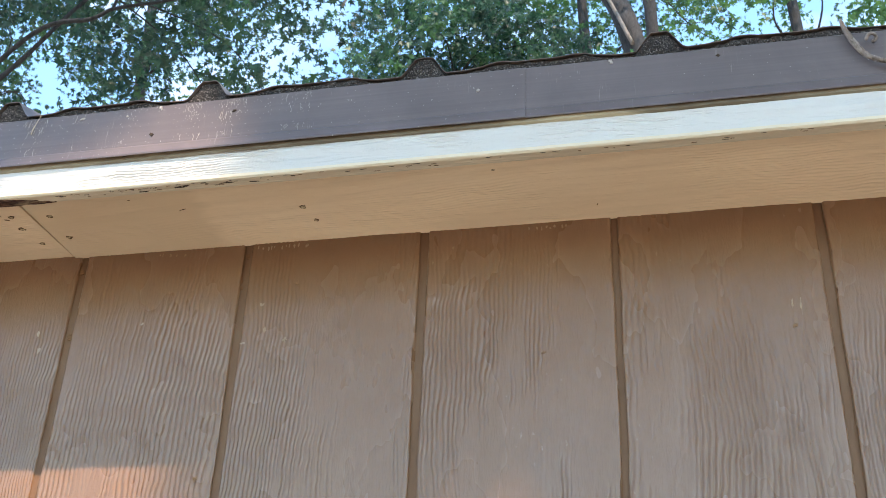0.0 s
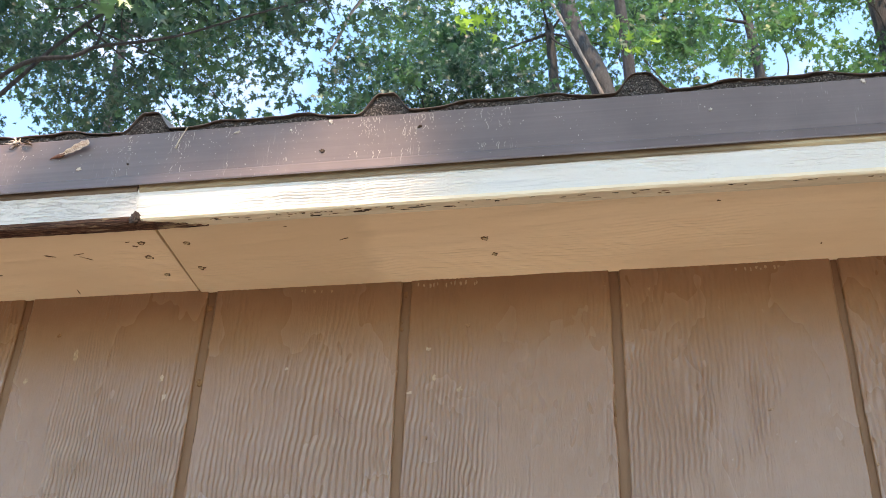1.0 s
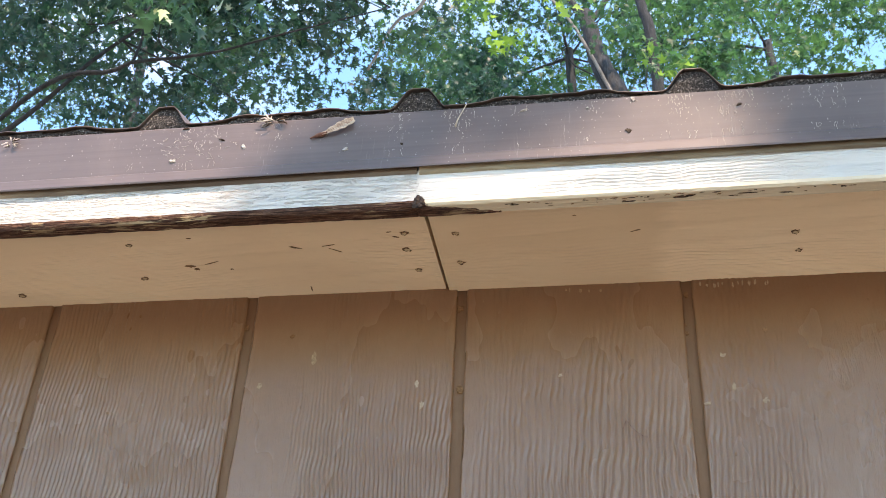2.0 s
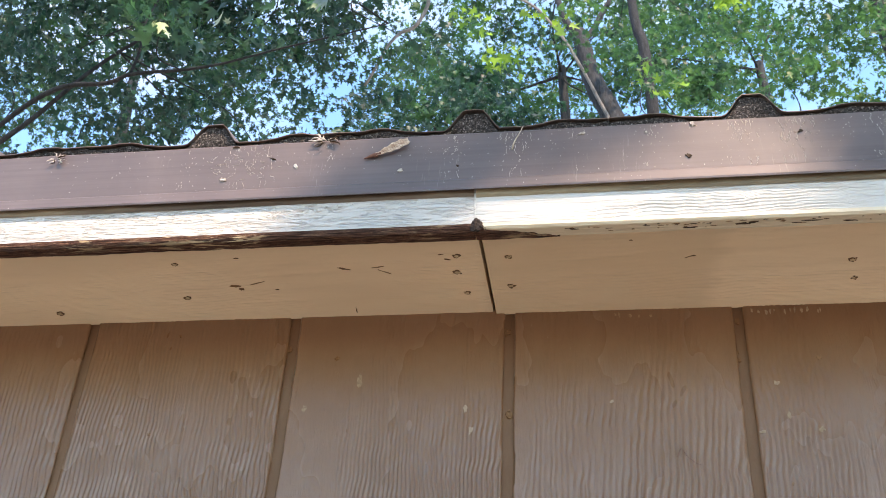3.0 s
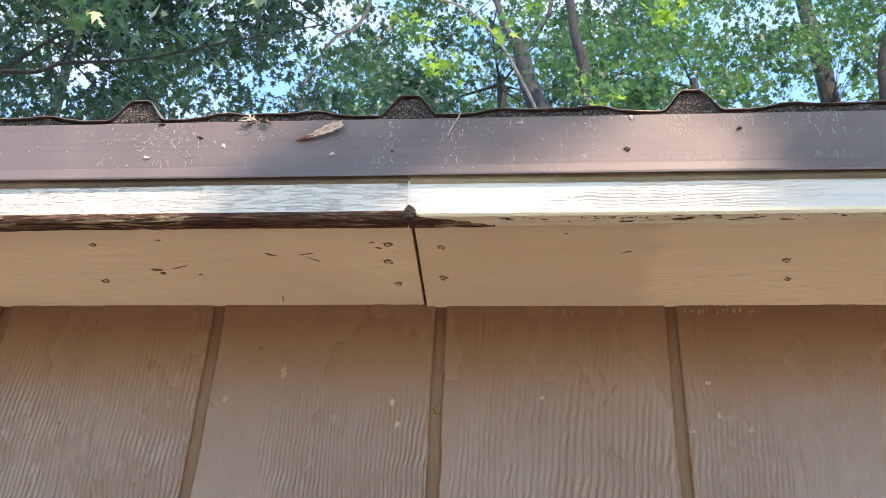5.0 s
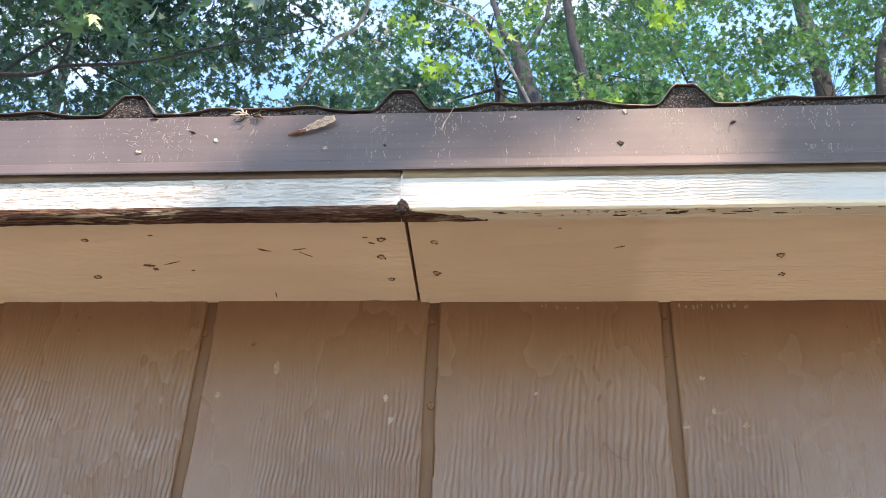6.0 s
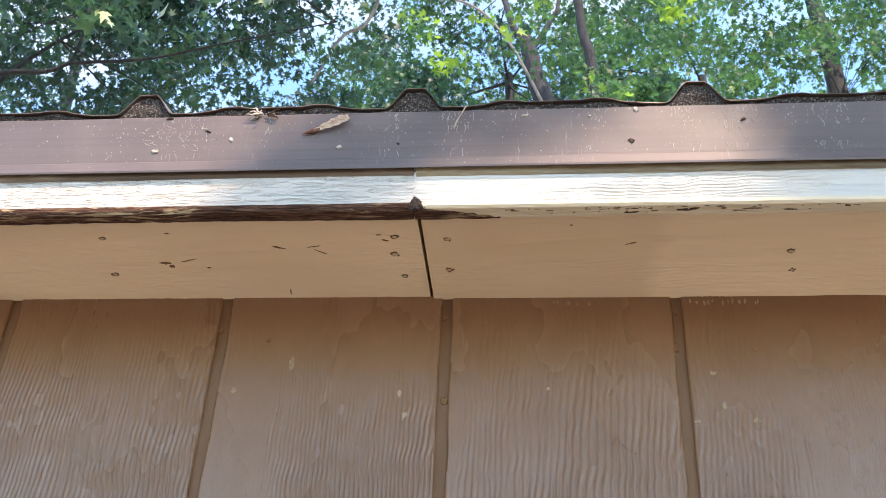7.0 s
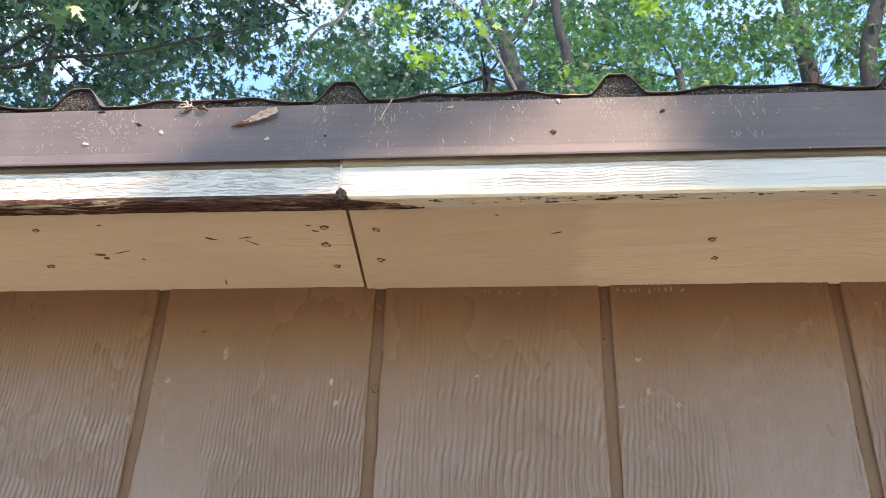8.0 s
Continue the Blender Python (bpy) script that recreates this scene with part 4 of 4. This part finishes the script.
def leaf_cloud(name, centres, sizes, material, seed, droop=0.5):
    """Many lobed maple leaves as one mesh; each leaf is folded along its midrib."""
    r = np.random.RandomState(seed)
    n = len(centres)
    right = np.array(LEAF_RING)
    left = right[1:-1] * [-1, 1]
    shape = np.vstack([right, left])
    base = np.column_stack([shape[:, 0], shape[:, 1] - 0.3, 0.22 * np.abs(shape[:, 0]) - 0.10 * shape[:, 1] ** 2])
    yaw = r.uniform(0, 2 * np.pi, n)
    tip = r.normal(-droop, 0.6, n)
    roll = r.normal(0, 0.85, n)
    cy, sy, ct, st, cr, sr = np.cos(yaw), np.sin(yaw), np.cos(tip), np.sin(tip), np.cos(roll), np.sin(roll)
    p = base[None, :, :] * sizes[:, None, None]
    x, y, z = p[..., 0], p[..., 1], p[..., 2]
    x, z = x * cr[:, None] + z * sr[:, None], -x * sr[:, None] + z * cr[:, None]
    y, z = y * ct[:, None] - z * st[:, None], y * st[:, None] + z * ct[:, None]
    x, y = x * cy[:, None] - y * sy[:, None], x * sy[:, None] + y * cy[:, None]
    verts = np.stack([x, y, z], -1) + centres[:, None, :]
    k = len(shape)
    quads = np.array([(0, 1, 2, 3), (0, 3, 4, 5), (0, 9, 8, 7), (0, 11, 10, 9)])
    tris = np.array([(0, 5, 6), (0, 6, 11)])
    off = (np.arange(n) * k)[:, None, None]
    q = (quads[None] + off).reshape(-1, 4)
    t = (tris[None] + off).reshape(-1, 3)
    me = bpy.data.meshes.new(name)
    me.vertices.add(n * k)
    me.vertices.foreach_set("co", verts.reshape(-1))
    loops = np.concatenate([q.reshape(-1), t.reshape(-1)])
    me.loops.add(len(loops))
    me.loops.foreach_set("vertex_index", loops.astype(np.int32))
    starts = np.concatenate([np.arange(len(q)) * 4, len(q) * 4 + np.arange(len(t)) * 3])
    me.polygons.add(len(starts))
    me.polygons.foreach_set("loop_start", starts.astype(np.int32))
    me.update(calc_edges=True)
    me.materials.append(material)
    return me


def clumps(seed, centre, radius, count, per, spread, flat=0.55, hollow=0.0):
    """Leaf places: clumps in an ellipsoid, each a flat uneven cloud of leaves."""
    r = np.random.RandomState(seed)
    d = r.normal(size=(count, 3))
    d /= np.linalg.norm(d, axis=1)[:, None]
    rad = (hollow + (1 - hollow) * r.uniform(0, 1, count)) ** (1 / 3)
    c = np.array(centre) + d * rad[:, None] * np.array(radius)
    size = spread * r.uniform(0.5, 1.4, count)
    num = np.maximum(6, (per * (size / spread) ** 2).astype(int))
    ball = r.normal(size=(num.sum(), 3))
    ball *= (np.minimum(1.0, 1.45 / np.linalg.norm(ball, axis=1)))[:, None]
    ball *= np.repeat(size, num)[:, None] * np.array((0.62, 0.36, 0.5 * flat))
    turn = np.repeat(r.uniform(-0.9, 0.9, count), num)
    dip = np.repeat(r.normal(0.0, 0.35, count), num)
    z = ball[:, 2] + ball[:, 0] * dip
    x = ball[:, 0] * np.cos(turn) - ball[:, 1] * np.sin(turn)
    y = ball[:, 0] * np.sin(turn) + ball[:, 1] * np.cos(turn)
    return c, np.repeat(c, num, axis=0) + np.stack([x, y, z], -1)


def tree(name, label, limbs, crowns, bark, group="trees"):
    """limbs: (points, first radius, last radius, its own bark if it differs), the trunk first; crowns: (part label, material, places, leaf size)."""
    base = limbs[0][0][0]
    ob = thing(name, label, "tree", group, at=base)
    rng = random.Random(int(abs(base[0] * 100)) + 5)
    back = -Vector(base)
    for i, (pts, r0, r1, *skin) in enumerate(limbs):
        line = bend(pts, 7, 0.12 * r1, rng)
        rad = [r0 + (r1 - r0) * (j / (len(line) - 1)) for j in range(len(line))]
        piece("trunk" if i == 0 else "limb", tube_mesh("trunk" if i == 0 else "limb", [p + back for p in line], rad, skin[0] if skin else bark, 12 if r0 > 0.06 else 6), ob)
    for i, (lab, material, pts, size) in enumerate(crowns):
        r = np.random.RandomState(31 + i + int(abs(base[0] * 10)))
        sizes = size * np.clip(np.exp(r.normal(-0.05, 0.36, len(pts))), 0.4, 1.9)
        me = leaf_cloud("crown", np.array(pts) - np.array(base), sizes, material, 77 + i + int(abs(base[1] * 7)))
        tagged(piece("crown", me, ob, lab), kind="stuff")
    return ob


def twigs(seed, start, ends, r0=0.02):
    """Side branches that run from points of a limb to the clumps."""
    rng = random.Random(seed)
    out = []
    for e in ends:
        s = min(start, key=lambda q: (Vector(q) - Vector(e)).length + rng.uniform(0, 0.6))
        m = (Vector(s) + Vector(e)) / 2 + Vector((rng.uniform(-0.25, 0.25), rng.uniform(-0.25, 0.25), rng.uniform(-0.05, 0.3)))
        out.append(([tuple(s), tuple(m), tuple(e)], r0 * rng.uniform(0.6, 1.2), 0.004))
    return out


# near maple, its trunk beyond the west end of the shed
# unseen high boughs to the south, added to shade the visible leaves
cs, ps = clumps(11, (-2.4, 4.2, 10.3), (3.2, 1.3, 1.2), 70, 70, 0.5)
cd, pd = clumps(13, (-4.1, 6.1, 7.7), (1.3, 0.6, 0.8), 14, 60, 0.34)
ct, pt = clumps(17, (-5.1, 6.6, 8.9), (1.5, 0.7, 0.55), 46, 80, 0.34)
cu, pu = clumps(27, (-3.9, 6.6, 8.6), (1.1, 0.7, 0.5), 30, 72, 0.34)
big = np.stack([np.random.RandomState(3).uniform(-4.4, -2.3, 70), np.random.RandomState(4).uniform(4.9, 5.3, 70), np.random.RandomState(5).uniform(6.72, 7.5, 70)], -1)
pale = np.array([(-3.55, 5.0, 6.80), (-3.50, 5.02, 6.74), (-3.13, 5.0, 6.83), (-3.07, 5.0, 6.80), (-2.42, 5.0, 6.93), (-2.39, 5.0, 6.98), (-3.68, 5.1, 6.92)])
c1, p1 = clumps(1, (-4.6, 6.6, 8.2), (2.9, 2.0, 2.2), 230, 84, 0.38)
branch = [(-7.2, 6.2, 5.2), (-5.6, 5.8, 6.15), (-4.64, 5.5, 6.70), (-4.16, 5.5, 6.78), (-3.98, 5.5, 6.855), (-3.60, 5.5, 6.865), (-3.30, 5.5, 6.90), (-2.84, 5.5, 7.02), (-2.1, 5.6, 7.3)]
up1 = [(-3.99, 5.5, 6.855), (-3.97, 5.5, 7.10), (-3.985, 5.5, 7.41), (-3.9, 5.6, 8.1)]
up2 = [(-5.4, 5.8, 6.25), (-4.79, 5.6, 6.5), (-4.2, 5.6, 7.2), (-3.2, 5.9, 8.4)]
b2 = [(-1.55, 6.4, 8.9), (-1.86, 6.0, 8.2), (-1.905, 6.0, 7.89), (-1.99, 6.0, 7.67), (-2.11, 6.0, 7.60), (-2.2, 6.0, 7.46), (-2.25, 6.0, 7.30), (-2.34, 6.0, 7.07)]
tree("maple_tree", "dense dark-green maple with long low branches behind the shed",
     [([(-7.6, 6.4, -0.1), (-7.5, 6.4, 2.5), (-7.2, 6.2, 5.2), (-6.6, 6.3, 8.0), (-6.2, 6.5, 10.5)], 0.24, 0.09), (branch, 0.024, 0.005), (up1, 0.013, 0.006), (up2, 0.026, 0.010)]
     + twigs(3, branch[1:] + up1 + up2, c1[::8], 0.008),
     [("dense dark-green lobed leaves", LEAF_SHADED, np.vstack([p1, pd, pt, pu]), 0.059), ("leaves of unseen boughs added to shade the crown below", LEAF_SHADED, ps, 0.10), ("large near leaves", LEAF_SHADED, big, 0.115), ("a few pale undersides", LEAF_PALE, pale, 0.10)], BARK_DARK)

# forked maple right behind the roof
c2, p2 = clumps(2, (-0.9, 15.2, 17.2), (4.5, 2.3, 3.9), 175, 100, 0.57)
c2b, p2b = clumps(22, (-0.7, 7.4, 9.4), (1.9, 0.8, 1.2), 16, 18, 0.30)
cf, pf = clumps(23, (0.30, 8.4, 9.10), (0.40, 0.25, 0.24), 12, 48, 0.26)
fork = (-0.79, 12.24, 13.65)
left_l = [fork] + [(-1.01, 12.24, 14.07), (-1.21, 12.24, 14.87), (-1.61, 12.38, 16.7)]
right_l = [fork] + [(-0.64, 12.24, 13.75), (-0.41, 12.24, 14.26), (-0.29, 12.24, 14.64), (-0.09, 12.53, 16.7)]
thin_l = [(-0.25, 12.03, 11.33), (-0.61, 12.03, 12.35), (-0.82, 11.95, 12.85), (-1.03, 11.95, 13.36), (-1.39, 11.95, 14.0), (-1.7, 11.95, 14.32), (-2.14, 11.95, 14.56)]
tree("maple_tree", "forked maple with grey bark and sunlit green leaves behind the roof",
     [([(1.2, 12.3, -0.1), (0.8, 12.3, 5.0)] + [(-0.19, 12.24, 11.19), (-0.58, 12.24, 12.62), (-0.69, 12.24, 13.07)] + [fork, (-0.82, 12.24, 13.77)], 0.21, 0.104), (left_l, 0.076, 0.026), (right_l, 0.062, 0.023), (thin_l, 0.031, 0.017, BARK_SUNLIT), (b2, 0.018, 0.010, BARK_SUNLIT)]
     + twigs(4, left_l + right_l + [fork], c2[::7], 0.010),
     [("green lobed leaves", LEAF_SUNLIT, p2, 0.082), ("leaves of a low bough", LEAF_SUNLIT, pf, 0.060), ("leaves on the near twigs, coloured as if backlit", LEAF_BACKLIT, p2b, 0.10)], BARK)

# two slender trees farther back
c3, p3 = clumps(3, (1.3, 10.6, 12.4), (2.4, 1.9, 2.8), 105, 70, 0.42)
tree("young_tree", "slender tree with dark bark and sunlit leaves",
     [([(0.1, 9.4, -0.1), (0.1, 9.2, 6.0), (-0.01, 9.0, 9.83), (-0.115, 9.0, 10.70), (-0.25, 9.0, 13.0)], 0.085, 0.045)] + twigs(5, [(-0.05, 9.0, 9.8), (-0.2, 9.0, 12.5)], c3[::8], 0.010),
     [("bright green leaves", LEAF_SUNLIT, p3, 0.070)], BARK_DARK)
c4, p4 = clumps(4, (3.7, 9.9, 11.4), (2.4, 1.8, 2.6), 105, 74, 0.42)
tree("maple_tree", "tall maple with a grey trunk and sunny yellow-green leaves",
     [([(3.7, 11.5, -0.1), (3.58, 11.5, 7.0), (3.515, 11.5, 11.86), (3.472, 11.5, 13.15), (3.35, 11.5, 16.0)], 0.16, 0.10)] + twigs(6, [(3.5, 11.4, 11.6), (3.48, 11.4, 13.0), (3.4, 11.4, 14.5)], c4[::8], 0.006),
     [("sunny green leaves", LEAF_SUNLIT, p4, 0.070)], BARK)
c5, p5 = clumps(5, (6.2, 10.5, 11.6), (2.2, 1.8, 2.4), 75, 140, 0.5)
tree("young_tree", "dark straight trunk with a high green crown",
     [([(2.9, 9.0, -0.1), (3.05, 9.0, 6.0), (3.23, 9.0, 9.607), (3.62, 9.0, 11.10), (4.0, 9.2, 13.5)], 0.12, 0.07)] + twigs(7, [(3.18, 9.0, 9.58), (3.57, 9.0, 11.17), (4.0, 9.2, 13.3)], c5[::8], 0.012),
     [("green leaves", LEAF_SUNLIT, p5, 0.075)], BARK_DARK)
# a lower tree between the maples
c8, p8 = clumps(88, (-2.8, 12.3, 11.6), (2.0, 1.0, 1.4), 110, 115, 0.40)
tree("young_tree", "small dark-green tree between the maples", [([(-2.7, 12.6, -0.1), (-2.8, 12.5, 6.0), (-2.9, 12.4, 11.5)], 0.10, 0.03)] + twigs(9, [(-2.85, 12.5, 9.0), (-2.9, 12.4, 11.3)], c8[::6], 0.012),
     [("dark green leaves", LEAF_SHADED, p8, 0.075)], BARK_DARK)
# woods farther off
for k, (cx, cy, cz, rx, m_, lab) in enumerate(((-8.8, 13.5, 14.5, 3.4, LEAF_SHADED, "dark green"), (-1.0, 14.8, 15.9, 2.8, LEAF_SHADED, "dark green"), (2.6, 15.0, 15.0, 3.2, LEAF_SUNLIT, "sunny green"), (7.6, 14.5, 15.5, 3.2, LEAF_SUNLIT, "sunny green"))):
    c6, p6 = clumps(60 + k, (cx, cy, cz), (rx, 2.2, 3.4), 66, 80, 0.55)
    tree("woodland_tree", "distant tree with a " + lab + " crown", [([(cx, cy, -0.1), (cx + 0.1, cy, 8.0), (cx - 0.2, cy, 15.5)], 0.22, 0.08)] + twigs(70 + k, [(cx, cy, 13.0), (cx - 0.2, cy, 15.3)], c6[::9], 0.03),
         [(lab + " leaves", m_, p6, 0.09)], BARK_DARK, "woods behind the shed")

# unseen maple behind the viewer, its crown added to break the sunlight into patches
def in_sun_gap(p):
    """Whether a place lies in a gap cut along the sun's line to light the eave."""
    s = (p[:, 1] - FASCIA_Y) / SUN.y
    x, z = p[:, 0] - s * SUN.x, p[:, 2] - s * SUN.z
    wide = (x > -1.6) & (x < -0.37 - np.clip(z - 2.08, 0, 0.06) * 0.3)
    east = (x > -0.21) & (x < -0.01) & (z < 2.085)
    return (wide | east) & (z > 1.6) & (z < 2.5)


def bough(seed, n):
    """Leaves of one thin hanging bough inside the wide gap, added to shade the eave."""
    r = np.random.RandomState(seed)
    z = r.uniform(1.98, 2.20, n)
    lo, hi = -0.84 + 0.8 * (z - 2.06), -0.715 + 2.6 * np.clip(z - 2.06, -0.02, 0.06)
    x = lo + (hi - lo) * r.uniform(0.04, 0.96, n)
    s = r.uniform(5.0, 5.6, n)
    return np.stack([x + SUN.x * s, FASCIA_Y + SUN.y * s, z + SUN.z * s], -1)


centre = Vector((-0.3, FASCIA_Y, 2.1)) + SUN * 6.2
c7, p7 = clumps(9, centre, (4.6, 3.2, 1.8), 760, 75, 0.6)
p7 = p7[~in_sun_gap(p7)]
tree("maple_tree", "broad unseen maple added to dapple the sunlight on the eave",
     [([(4.4, -4.6, -0.1), (4.3, -4.6, 2.6), (3.8, -4.2, 5.0), (2.9, -3.6, 6.4)], 0.2, 0.08), ([(2.9, -3.6, 6.4), (2.2, -3.0, 6.9), (1.6, -2.6, 7.4)], 0.07, 0.03)],
     [("green leaves with gaps cut for the sun patches", LEAF_SHADE, p7, 0.15), ("a thin hanging bough added to shade part of the eave", LEAF_SHADE, bough(8, 75), 0.055)], BARK)
# unseen tall maple across the yard, its high crown added to darken siding gloss
c9, p9 = clumps(19, (-1.0, -14.0, 10.9), (9.5, 1.8, 2.3), 420, 110, 0.9)
tree("maple_tree", "tall broad unseen maple added across the yard to darken reflections",
     [([(-6.2, -14.4, -0.1), (-6.0, -14.3, 5.0), (-5.2, -14.1, 9.0), (-4.0, -14.0, 12.0)], 0.30, 0.12), ([(-5.2, -14.1, 9.0), (-1.5, -14.0, 10.6), (3.5, -14.0, 11.4)], 0.12, 0.04)],
     [("dark green leaves", LEAF_SHADE, p9, 0.24)], BARK)
